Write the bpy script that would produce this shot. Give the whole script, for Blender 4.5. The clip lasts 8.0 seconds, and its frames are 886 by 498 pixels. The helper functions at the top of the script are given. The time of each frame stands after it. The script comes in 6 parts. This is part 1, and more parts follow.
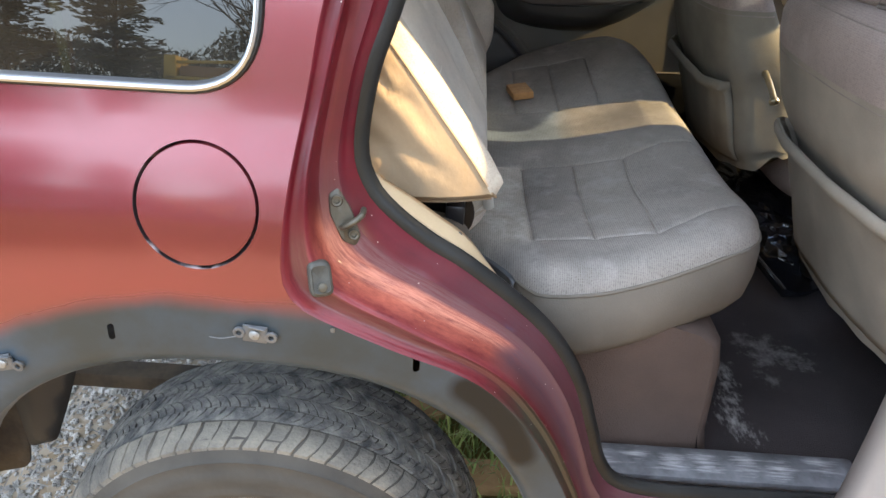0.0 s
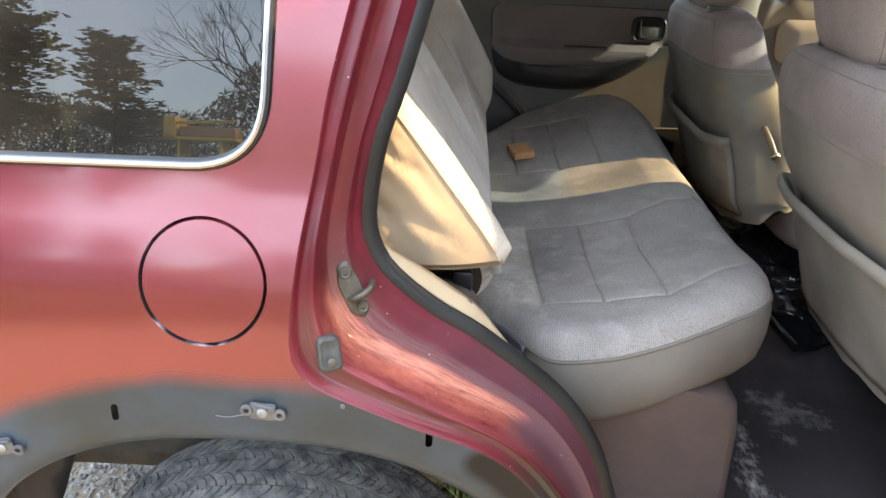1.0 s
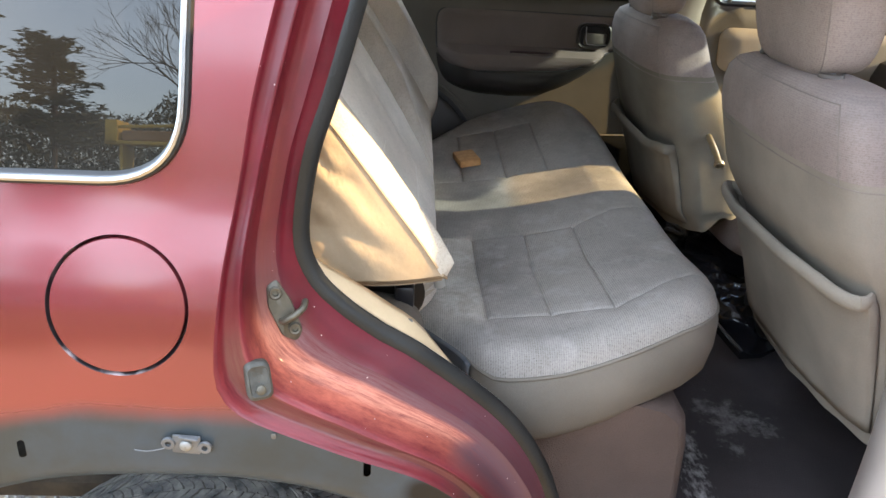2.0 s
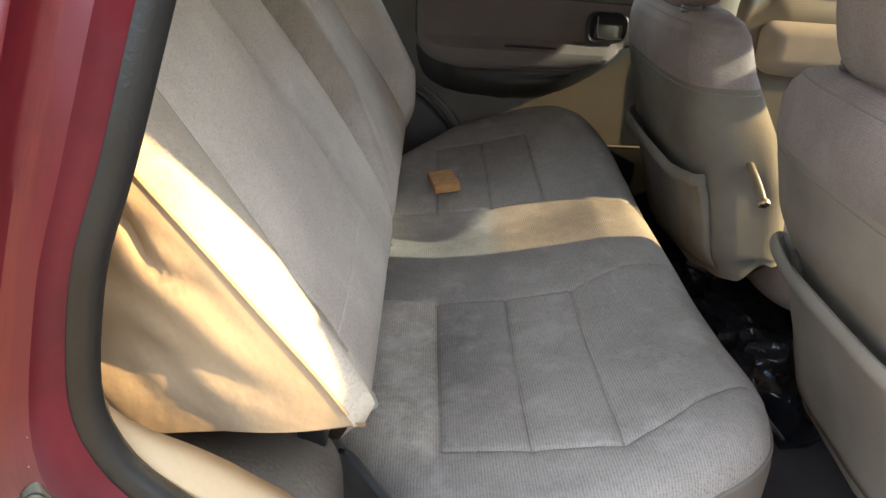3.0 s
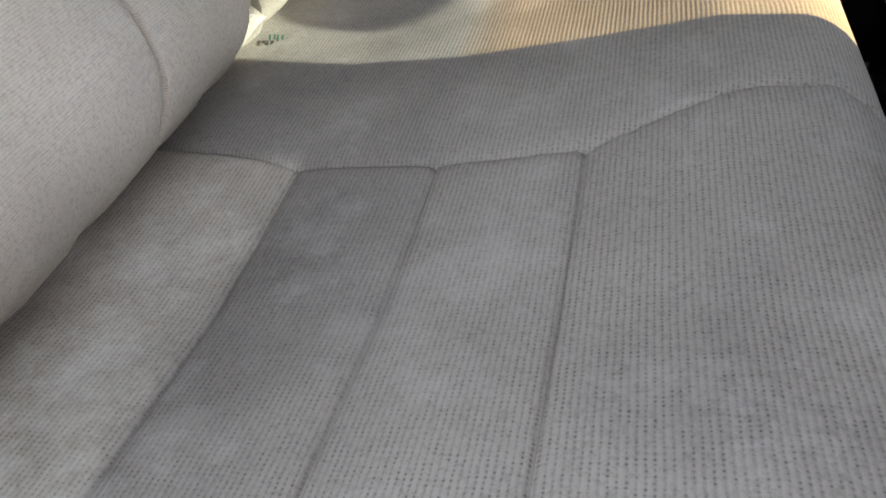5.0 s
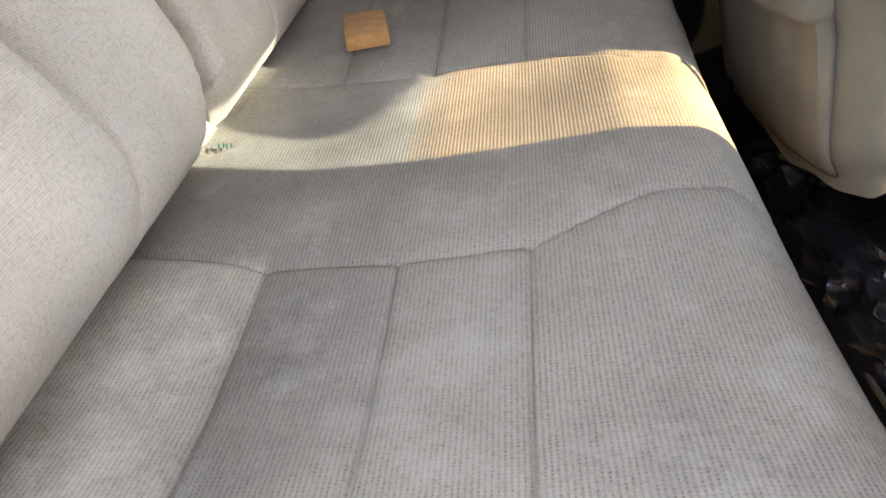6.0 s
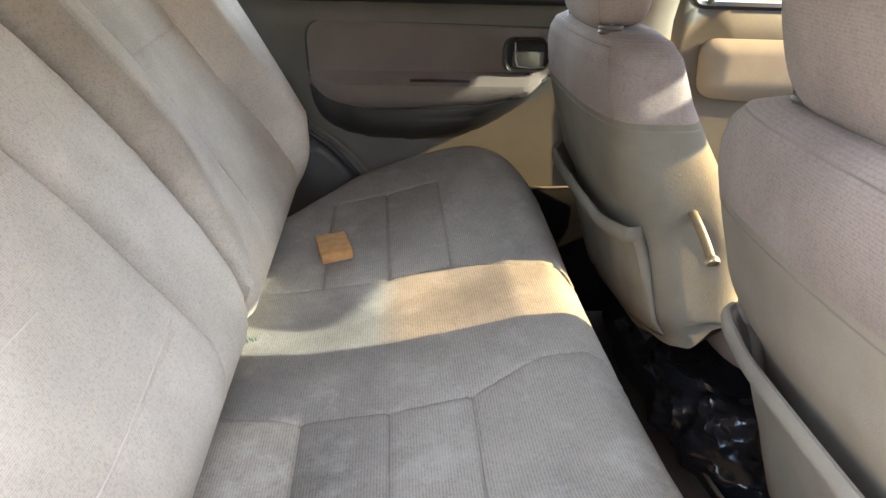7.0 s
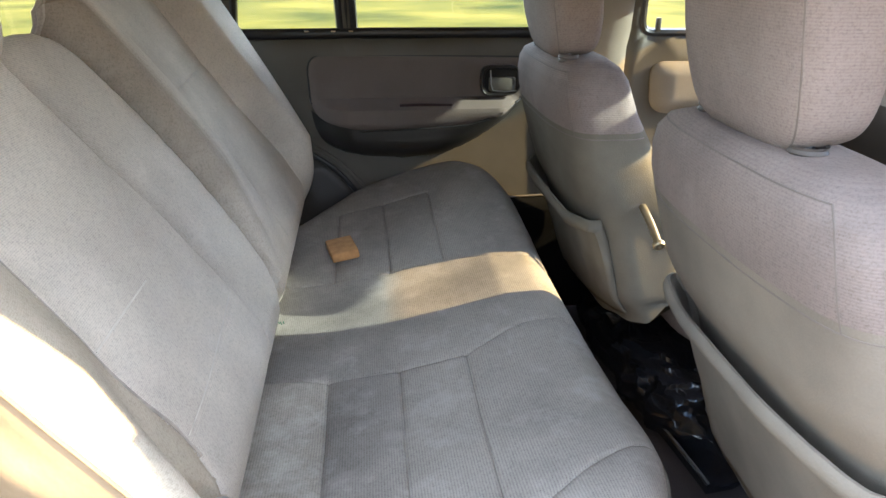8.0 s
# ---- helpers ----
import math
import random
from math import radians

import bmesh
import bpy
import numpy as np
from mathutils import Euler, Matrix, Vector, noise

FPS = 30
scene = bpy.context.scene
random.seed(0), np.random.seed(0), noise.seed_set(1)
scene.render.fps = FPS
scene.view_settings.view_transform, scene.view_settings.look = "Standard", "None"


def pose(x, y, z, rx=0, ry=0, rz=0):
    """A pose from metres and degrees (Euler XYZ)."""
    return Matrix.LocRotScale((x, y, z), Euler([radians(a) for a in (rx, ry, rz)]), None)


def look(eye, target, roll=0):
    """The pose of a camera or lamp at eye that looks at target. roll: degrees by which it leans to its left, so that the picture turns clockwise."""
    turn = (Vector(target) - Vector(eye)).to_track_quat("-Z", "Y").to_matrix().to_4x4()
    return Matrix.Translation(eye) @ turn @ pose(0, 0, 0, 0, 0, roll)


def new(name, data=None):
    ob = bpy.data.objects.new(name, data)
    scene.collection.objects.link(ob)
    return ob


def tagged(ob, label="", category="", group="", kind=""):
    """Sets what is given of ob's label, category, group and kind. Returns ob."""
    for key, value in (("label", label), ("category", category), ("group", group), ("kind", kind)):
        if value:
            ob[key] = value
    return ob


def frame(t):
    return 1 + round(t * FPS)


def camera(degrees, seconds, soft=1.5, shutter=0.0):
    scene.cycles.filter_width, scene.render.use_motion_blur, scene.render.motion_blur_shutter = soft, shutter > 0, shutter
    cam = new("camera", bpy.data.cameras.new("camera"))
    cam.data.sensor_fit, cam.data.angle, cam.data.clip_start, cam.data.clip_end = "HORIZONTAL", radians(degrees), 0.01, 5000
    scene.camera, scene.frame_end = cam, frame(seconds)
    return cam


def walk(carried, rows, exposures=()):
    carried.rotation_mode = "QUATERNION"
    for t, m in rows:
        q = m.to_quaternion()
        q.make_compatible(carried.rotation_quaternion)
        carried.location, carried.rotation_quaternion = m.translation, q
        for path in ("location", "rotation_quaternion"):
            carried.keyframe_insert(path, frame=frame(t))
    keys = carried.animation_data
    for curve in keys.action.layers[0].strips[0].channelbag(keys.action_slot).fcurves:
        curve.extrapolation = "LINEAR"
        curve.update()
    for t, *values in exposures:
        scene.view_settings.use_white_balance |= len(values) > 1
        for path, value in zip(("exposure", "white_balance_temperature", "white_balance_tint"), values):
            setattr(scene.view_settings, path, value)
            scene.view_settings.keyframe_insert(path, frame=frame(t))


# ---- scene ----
cam = camera(62.6, 8.0)
PATH = [
    (0, (-0.121, -1.55, 1.43), (-0.16, 0.191, 0.446), 3.0),
    (0.5, (-0.106, -1.549, 1.428), (-0.21, 0.227, 0.514), 1.8),
    (1, (-0.136, -1.529, 1.443), (-0.179, 0.277, 0.586), 1.7),
    (1.2, (-0.132, -1.533, 1.442), (-0.141, 0.284, 0.605), 1.3),
    (2.5, (-0.096, -1.345, 1.433), (0.02, 0.456, 0.569), 3.7),
    (3, (-0.031, -1.107, 1.415), (0.035, 0.679, 0.516), 3.8),
    (3.5, (0.03, -0.877, 1.347), (0.002, 0.884, 0.399), 2.7),
    (4, (0.125, -0.716, 1.242), (-0.06, 0.921, 0.108), 0.6),
    (4.5, (0.182, -0.586, 1.15), (-0.153, 0.885, -0.162), -2.4),
    (4.7, (0.213, -0.549, 1.144), (-0.194, 0.864, -0.211), -4.6),
    (5.8, (0.178, -0.536, 1.171), (-0.033, 1.002, -0.089), -1.2),
    (6, (0.166, -0.582, 1.191), (0.052, 1.014, -0.009), 0.3),
    (6.2, (0.144, -0.653, 1.227), (0.115, 1.013, 0.121), 1.5),
    (6.5, (0.105, -0.73, 1.3), (0.189, 0.999, 0.297), 2.3),
    (7, (0.104, -0.854, 1.384), (0.251, 0.961, 0.555), 1.7),
    (7.5, (0.1, -0.984, 1.416), (0.243, 0.861, 0.657), 0.6),
    (8, (0.069, -1.062, 1.421), (0.264, 0.776, 0.656), 0.2),
]
walk(cam, [(t, look(eye, target, roll)) for t, eye, target, roll in PATH], [
    (0.0, 2.36, 6450, 10), (0.5, 2.55, 6450, 10), (1.0, 2.59, 6450, 10), (2.5, 2.56, 6600, 10), (3.0, 2.53, 6850, 10), (3.5, 2.58, 6800, 10), (4.0, 2.68, 6600, 10), (4.5, 2.64, 6600, 10),
    (6.0, 3.48, 7050, 12), (6.5, 3.50, 7050, 12), (7.0, 3.40, 6750, 11), (7.5, 3.18, 6400, 10), (8.0, 2.98, 6300, 9)])

# ---- light ----
SUN_AZ, SUN_EL = radians(-9.0), radians(27.0)
sun_dir = Vector((math.cos(SUN_AZ) * math.cos(SUN_EL), math.sin(SUN_AZ) * math.cos(SUN_EL), math.sin(SUN_EL)))
sun = new("sun", bpy.data.lights.new("sun", "SUN"))
sun.data.energy, sun.data.angle, sun.data.color = 3.3, radians(0.6), (1.0, 0.71, 0.36)
sun.matrix_world = look(sun_dir * 30, (0, 0, 0))

world = bpy.data.worlds.new("sky")
scene.world = world
world.use_nodes = True
wt = world.node_tree
wt.nodes.clear()
w_out = wt.nodes.new("ShaderNodeOutputWorld")
w_bg = wt.nodes.new("ShaderNodeBackground")
w_sky = wt.nodes.new("ShaderNodeTexSky")
w_sky.sky_type, w_sky.sun_disc = "NISHITA", False
w_sky.sun_elevation, w_sky.sun_rotation = SUN_EL, math.atan2(sun_dir.x, sun_dir.y)
w_bg.inputs["Strength"].default_value = 0.15
w_co = wt.nodes.new("ShaderNodeTexCoord")
w_map = wt.nodes.new("ShaderNodeMapping")
w_map.inputs["Scale"].default_value = (1.0, 1.0, 3.2)
w_noise = wt.nodes.new("ShaderNodeTexNoise")
w_noise.inputs["Scale"].default_value, w_noise.inputs["Detail"].default_value = 1.3, 2.0
w_ramp = wt.nodes.new("ShaderNodeValToRGB")
w_ramp.color_ramp.elements[0].position, w_ramp.color_ramp.elements[1].position = 0.18, 0.95
w_mix = wt.nodes.new("ShaderNodeMix")
w_mix.data_type = "RGBA"
w_mix.inputs["B"].default_value = (10.4, 11.7, 13.5, 1)
wt.links.new(w_co.outputs["Generated"], w_map.inputs["Vector"])
wt.links.new(w_map.outputs["Vector"], w_noise.inputs["Vector"])
wt.links.new(w_noise.outputs["Fac"], w_ramp.inputs["Fac"])
wt.links.new(w_ramp.outputs["Color"], w_mix.inputs["Factor"])
wt.links.new(w_sky.outputs["Color"], w_mix.inputs["A"])
wt.links.new(w_mix.outputs["Result"], w_bg.inputs["Color"])
wt.links.new(w_bg.outputs["Background"], w_out.inputs["Surface"])


# ---- materials ----
def material(name, base, rough=0.6, metal=0.0, var=0.18, scale=6.0, fine=140.0, bump=0.0, bump_scale=0.0, coat=0.0, tint=None, spec=0.5):
    """Principled surface with stains (scale) and grain (fine), both in object metres."""
    m = bpy.data.materials.new(name)
    m.use_nodes = True
    nt = m.node_tree
    b = nt.nodes["Principled BSDF"]
    b.inputs["Roughness"].default_value, b.inputs["Metallic"].default_value = rough, metal
    b.inputs["Coat Weight"].default_value, b.inputs["Coat Roughness"].default_value = coat, 0.11
    b.inputs["Specular IOR Level"].default_value = spec
    b.inputs["Coat IOR"].default_value = 1.6
    co = nt.nodes.new("ShaderNodeTexCoord")
    n1 = nt.nodes.new("ShaderNodeTexNoise")
    n1.inputs["Scale"].default_value, n1.inputs["Detail"].default_value = scale, 5.0
    n2 = nt.nodes.new("ShaderNodeTexNoise")
    n2.inputs["Scale"].default_value, n2.inputs["Detail"].default_value = fine, 2.0
    nt.links.new(co.outputs["Object"], n1.inputs["Vector"])
    nt.links.new(co.outputs["Object"], n2.inputs["Vector"])
    mx = nt.nodes.new("ShaderNodeMix")
    mx.data_type = "RGBA"
    lo = [c * (1 - var) for c in base]
    hi = [min(1.0, c * (1 + var)) for c in (tint or base)]
    mx.inputs["A"].default_value, mx.inputs["B"].default_value = (*lo, 1), (*hi, 1)
    r1 = nt.nodes.new("ShaderNodeMapRange")
    r1.inputs["From Min"].default_value, r1.inputs["From Max"].default_value = 0.3, 0.7
    nt.links.new(n1.outputs["Fac"], r1.inputs["Value"])
    add = nt.nodes.new("ShaderNodeMath")
    add.operation = "MULTIPLY_ADD"
    add.inputs[1].default_value = 0.35
    nt.links.new(n2.outputs["Fac"], add.inputs[0])
    sub = nt.nodes.new("ShaderNodeMath")
    sub.operation = "SUBTRACT"
    sub.inputs[1].default_value = 0.175
    nt.links.new(r1.outputs["Result"], add.inputs[2])
    nt.links.new(add.outputs["Value"], sub.inputs[0])
    nt.links.new(sub.outputs["Value"], mx.inputs["Factor"])
    nt.links.new(mx.outputs["Result"], b.inputs["Base Color"])
    if bump:
        n3 = nt.nodes.new("ShaderNodeTexNoise")
        n3.inputs["Scale"].default_value, n3.inputs["Detail"].default_value = bump_scale or fine, 3.0
        nt.links.new(co.outputs["Object"], n3.inputs["Vector"])
        bp = nt.nodes.new("ShaderNodeBump")
        bp.inputs["Strength"].default_value, bp.inputs["Distance"].default_value = bump, 0.004
        nt.links.new(n3.outputs["Fac"], bp.inputs["Height"])
        nt.links.new(bp.outputs["Normal"], b.inputs["Normal"])
    return m


def node(nt, kind, **inputs):
    n = nt.nodes.new(kind)
    for k, v in inputs.items():
        n.inputs[k].default_value = v
    return n


def shader_of(m):
    return m.node_tree, m.node_tree.nodes["Principled BSDF"]


def glass_material(name, color=(1, 1, 1), dust=0.0, ior=1.45):
    """A thin pane: tinted see-through with a clear reflection, under a film of dust."""
    m = bpy.data.materials.new(name)
    m.use_nodes = True
    nt = m.node_tree
    nt.nodes.remove(nt.nodes["Principled BSDF"])
    see = nt.nodes.new("ShaderNodeBsdfTransparent")
    see.inputs["Color"].default_value = (*color, 1)
    gloss = nt.nodes.new("ShaderNodeBsdfGlossy")
    gloss.inputs["Roughness"].default_value = 0.0
    fres = nt.nodes.new("ShaderNodeFresnel")
    fres.inputs["IOR"].default_value = ior
    mx = nt.nodes.new("ShaderNodeMixShader")
    nt.links.new(fres.outputs["Fac"], mx.inputs["Fac"])
    nt.links.new(see.outputs["BSDF"], mx.inputs[1])
    nt.links.new(gloss.outputs["BSDF"], mx.inputs[2])
    last = mx.outputs["Shader"]
    if dust:
        film = nt.nodes.new("ShaderNodeBsdfDiffuse")
        film.inputs["Color"].default_value = (0.42, 0.38, 0.32, 1)
        co = nt.nodes.new("ShaderNodeTexCoord")
        nz = nt.nodes.new("ShaderNodeTexNoise")
        nz.inputs["Scale"].default_value, nz.inputs["Detail"].default_value = 7.0, 9.0
        nt.links.new(co.outputs["Object"], nz.inputs["Vector"])
        rg = nt.nodes.new("ShaderNodeMapRange")
        rg.inputs["From Min"].default_value, rg.inputs["From Max"].default_value = 0.3, 0.75
        rg.inputs["To Min"].default_value, rg.inputs["To Max"].default_value = dust * 0.5, dust * 1.6
        nt.links.new(nz.outputs["Fac"], rg.inputs["Value"])
        over = nt.nodes.new("ShaderNodeMixShader")
        nt.links.new(rg.outputs["Result"], over.inputs["Fac"])
        nt.links.new(last, over.inputs[1])
        nt.links.new(film.outputs["BSDF"], over.inputs[2])
        last = over.outputs["Shader"]
    nt.links.new(last, nt.nodes["Material Output"].inputs["Surface"])
    return m


M_RED = material("red_metallic_paint", (0.185, 0.026, 0.033), 0.26, 0.6, 0.12, 3.0, 900.0, coat=1.0)
M_JAMB = material("dusty_red_paint", (0.088, 0.006, 0.012), 0.38, 0.05, 0.25, 16.0, 260.0, coat=0.25, spec=0.25)
M_GREY_PLASTIC = material("grey_trim_plastic", (0.085, 0.076, 0.060), 0.55, 0, 0.12, 9, 300, 0.15, 500)
M_DARK_PLASTIC = material("dark_plastic", (0.024, 0.021, 0.019), 0.45, 0, 0.15, 9, 300, 0.1, 500)
M_BLACK = material("black_plastic", (0.012, 0.012, 0.014), 0.35, 0, 0.2, 12, 200)
M_RUBBER = material("rubber_seal", (0.014, 0.0145, 0.014), 0.36, 0, 0.25, 14, 260, 0.12, 300, spec=0.3)
M_TYRE = material("tyre_rubber", (0.060, 0.063, 0.066), 0.8, 0, 0.45, 38, 300, 0.8, 110, tint=(0.125, 0.118, 0.104))
M_TYRE_DUSTY = material("dusty_tyre_shoulder", (0.066, 0.066, 0.066), 0.9, 0, 0.4, 11, 300, 0.7, 120, tint=(0.150, 0.134, 0.106))
M_SIDEWALL = material("tyre_sidewall", (0.042, 0.037, 0.030), 0.8, 0, 0.3, 10, 120, 0.2, 90)
M_CREAM = material("cream_trim_plastic", (0.50, 0.375, 0.225), 0.55, 0, 0.14, 8, 250)
M_TAN = material("tan_felt", (0.335, 0.247, 0.155), 0.95, 0, 0.16, 9, 300, 0.3, 45)
M_CHROME = material("bright_trim", (0.40, 0.41, 0.43), 0.3, 1.0, 0.1, 8, 300)
M_STEEL = material("zinc_steel", (0.115, 0.12, 0.125), 0.5, 0.5, 0.3, 40, 400)
M_GREASY = material("greasy_steel", (0.075, 0.066, 0.048), 0.45, 0.35, 0.4, 60, 300)
M_SILL = material("scuffed_sill_plastic", (0.125, 0.128, 0.138), 0.5, 0, 0.4, 30, 200, 0.2, 120)
M_CARPET = material("dark_carpet", (0.026, 0.020, 0.021), 0.95, 0, 0.35, 7, 300, 0.6, 400)
def powdered(m, spots, colour=(0.42, 0.40, 0.39), top=0.8, stretch=(1, 1, 1)):
    """Spilt pale powder in a few ragged patches, given as (x, y, z, radius)."""
    nt, b = shader_of(m)
    co = nt.nodes.new("ShaderNodeTexCoord")
    nz = nt.nodes.new("ShaderNodeTexNoise")
    nz.inputs["Scale"].default_value, nz.inputs["Detail"].default_value, nz.inputs["Roughness"].default_value = 30.0, 9.0, 0.74
    mp = nt.nodes.new("ShaderNodeMapping")
    mp.inputs["Scale"].default_value = stretch
    nt.links.new(co.outputs["Object"], mp.inputs["Vector"])
    nt.links.new(mp.outputs["Vector"], nz.inputs["Vector"])
    total = None
    for x, y, z, r in spots:
        d = nt.nodes.new("ShaderNodeVectorMath")
        d.operation = "DISTANCE"
        d.inputs[1].default_value = (x, y, z)
        nt.links.new(co.outputs["Object"], d.inputs[0])
        f = nt.nodes.new("ShaderNodeMapRange")
        f.inputs["From Max"].default_value, f.inputs["To Min"].default_value, f.inputs["To Max"].default_value = r * 1.4, 0.30, 0.0
        nt.links.new(d.outputs["Value"], f.inputs["Value"])
        if total is None:
            total = f.outputs["Result"]
        else:
            mxv = nt.nodes.new("ShaderNodeMath")
            mxv.operation = "MAXIMUM"
            nt.links.new(total, mxv.inputs[0])
            nt.links.new(f.outputs["Result"], mxv.inputs[1])
            total = mxv.outputs["Value"]
    sm = nt.nodes.new("ShaderNodeMath")
    nt.links.new(total, sm.inputs[0])
    nt.links.new(nz.outputs["Fac"], sm.inputs[1])
    mr = nt.nodes.new("ShaderNodeMapRange")
    mr.inputs["From Min"].default_value, mr.inputs["From Max"].default_value, mr.inputs["To Max"].default_value = 0.66, 0.92, top
    nt.links.new(sm.outputs["Value"], mr.inputs["Value"])
    mx = nt.nodes.new("ShaderNodeMix")
    mx.data_type = "RGBA"
    mx.inputs["B"].default_value = (*colour, 1)
    nt.links.new(b.inputs["Base Color"].links[0].from_socket, mx.inputs["A"])
    nt.links.new(mr.outputs["Result"], mx.inputs["Factor"])
    nt.links.new(mx.outputs["Result"], b.inputs["Base Color"])


powdered(M_SILL, [(x, -0.65 + 0.012 * math.sin(x * 40), 0.55, 0.035) for x in (0.14, 0.2, 0.25, 0.31, 0.38, 0.43, 0.5)], (0.62, 0.62, 0.63), 0.8, (0.4, 4.5, 1))
powdered(M_CARPET, [(0.435, -0.345, 0.51, 0.032), (0.432, -0.37, 0.51, 0.032), (0.431, -0.395, 0.51, 0.032), (0.429, -0.42, 0.51, 0.032), (0.427, -0.445, 0.51, 0.032), (0.418, -0.475, 0.51, 0.032), (0.403, -0.504, 0.51, 0.032), (0.416, -0.524, 0.51, 0.032), (0.434, -0.536, 0.51, 0.032)], (0.42, 0.40, 0.39), 0.7, (2.2, 1, 1))
powdered(M_CARPET, [(0.53, -0.25, 0.51, 0.07), (0.54, -0.30, 0.51, 0.06), (0.60, -0.30, 0.51, 0.06), (0.52, -0.37, 0.51, 0.04)], (0.42, 0.40, 0.39), 0.4)
M_CARPET_BROWN = material("brown_carpet", (0.085, 0.058, 0.047), 0.95, 0, 0.2, 6, 300, 0.6, 400)
M_DOORCLOTH = material("door_cloth", (0.132, 0.106, 0.092), 0.9, 0, 0.12, 7, 300, 0.2, 300)
M_HEADLINER = material("headliner", (0.58, 0.54, 0.48), 0.95, 0, 0.08, 5, 200)
M_BLOCK = material("sanding_block_foam", (0.36, 0.19, 0.075), 0.9, 0, 0.2, 60, 500, 0.3, 400)
M_BAG = material("black_bag_film", (0.008, 0.009, 0.012), 0.22, 0, 0.3, 20, 100, 0.15, 45, spec=0.45)
M_GLASS = glass_material("window_glass", (0.80, 0.84, 0.81))
M_PRIVACY = glass_material("privacy_glass", (0.04, 0.043, 0.043), 0.035, 1.66)
M_TINT = glass_material("shade_band_glass", (0.41, 0.62, 1.0))
M_RIM = material("silver_rim", (0.55, 0.53, 0.48), 0.45, 0.6, 0.2, 15, 200)
M_RUST = material("dirty_underbody", (0.032, 0.027, 0.022), 0.9, 0, 0.5, 9, 120, 0.5, 60, tint=(0.065, 0.048, 0.03))
M_WOOD = material("weathered_plank", (0.36, 0.21, 0.10), 0.85, 0, 0.25, 9, 160, 0.3, 80)
M_GUARD = material("blue_grey_plastic", (0.055, 0.060, 0.068), 0.5, 0, 0.2, 14, 260, 0.1, 300)
M_COLLAR = material("grey_brown_plastic", (0.11, 0.095, 0.085), 0.5, 0, 0.15, 9, 300)
M_BRASS = material("worn_brass_metal", (0.50, 0.44, 0.32), 0.35, 0.85, 0.2, 50, 300)


def fabric(name, base, along="X", rib=112.0, strength=0.22, dust=(0.50, 0.47, 0.45), grime=0.56, weave=1.0):
    """Ribbed seat cloth: ribs along one axis broken into knots, faded, grimy and dusty in patches."""
    m = material(name, base, 0.95, 0, 0.14, 7.0, 420.0, spec=0.2, tint=tuple(c * 0.97 for c in base))
    nt, b = shader_of(m)
    co = node(nt, "ShaderNodeTexCoord")
    w1 = node(nt, "ShaderNodeTexWave", Scale=rib, Distortion=0.8, Detail=1.0)
    w1.bands_direction = along
    w2 = node(nt, "ShaderNodeTexWave", Scale=rib * 1.25, Distortion=3.0, Detail=1.0)
    w2.bands_direction = "Y" if along != "Y" else "X"
    nt.links.new(co.outputs["Object"], w1.inputs["Vector"])
    nt.links.new(co.outputs["Object"], w2.inputs["Vector"])
    def calc(op, a, b):
        n = node(nt, "ShaderNodeMath")
        n.operation = op
        for i, v in enumerate((a, b)):
            if isinstance(v, (int, float)):
                n.inputs[i].default_value = v
            else:
                nt.links.new(v, n.inputs[i])
        return n.outputs["Value"]

    gap = calc("POWER", calc("SUBTRACT", 1.0, w1.outputs["Fac"]), 2.5)
    hole = calc("MULTIPLY", gap, calc("POWER", calc("SUBTRACT", 1.0, w2.outputs["Fac"]), 2.0))
    mask = node(nt, "ShaderNodeTexNoise", Scale=170.0, Detail=3.0, Roughness=0.7)
    nt.links.new(co.outputs["Object"], mask.inputs["Vector"])
    worn = node(nt, "ShaderNodeMapRange", **{"From Min": 0.40, "From Max": 0.62})
    nt.links.new(mask.outputs["Fac"], worn.inputs["Value"])
    hole = calc("MULTIPLY", hole, worn.outputs["Result"])
    dark = calc("ADD", calc("MULTIPLY", gap, 0.10 * weave), calc("MULTIPLY", hole, 0.36 * weave))
    bp = node(nt, "ShaderNodeBump", Strength=strength, Distance=0.0014)
    nt.links.new(calc("SUBTRACT", w1.outputs["Fac"], hole), bp.inputs["Height"])
    nt.links.new(bp.outputs["Normal"], b.inputs["Normal"])

    def times(socket, value):
        mm = node(nt, "ShaderNodeMix")
        mm.data_type, mm.blend_type = "RGBA", "MULTIPLY"
        mm.inputs["Factor"].default_value = 1.0
        nt.links.new(socket, mm.inputs["A"])
        nt.links.new(value, mm.inputs["B"])
        return mm.outputs["Result"]

    col = times(b.inputs["Base Color"].links[0].from_socket, calc("SUBTRACT", 1.06, dark))
    g = node(nt, "ShaderNodeTexNoise", Scale=4.6, Detail=9.0, Roughness=0.66)
    nt.links.new(co.outputs["Object"], g.inputs["Vector"])
    gr = node(nt, "ShaderNodeMapRange", **{"From Min": 0.36, "From Max": 0.56, "To Min": grime, "To Max": 1.0})
    nt.links.new(g.outputs["Fac"], gr.inputs["Value"])
    col = times(col, gr.outputs["Result"])
    sp = node(nt, "ShaderNodeTexNoise", Scale=330.0, Detail=4.0, Roughness=0.75)
    nt.links.new(co.outputs["Object"], sp.inputs["Vector"])
    sr = node(nt, "ShaderNodeMapRange", **{"From Min": 0.34, "From Max": 0.52, "To Min": 0.80, "To Max": 1.03})
    nt.links.new(sp.outputs["Fac"], sr.inputs["Value"])
    col = times(col, sr.outputs["Result"])
    d = node(nt, "ShaderNodeTexNoise", Scale=11.0, Detail=9.0, Roughness=0.66)
    nt.links.new(co.outputs["Object"], d.inputs["Vector"])
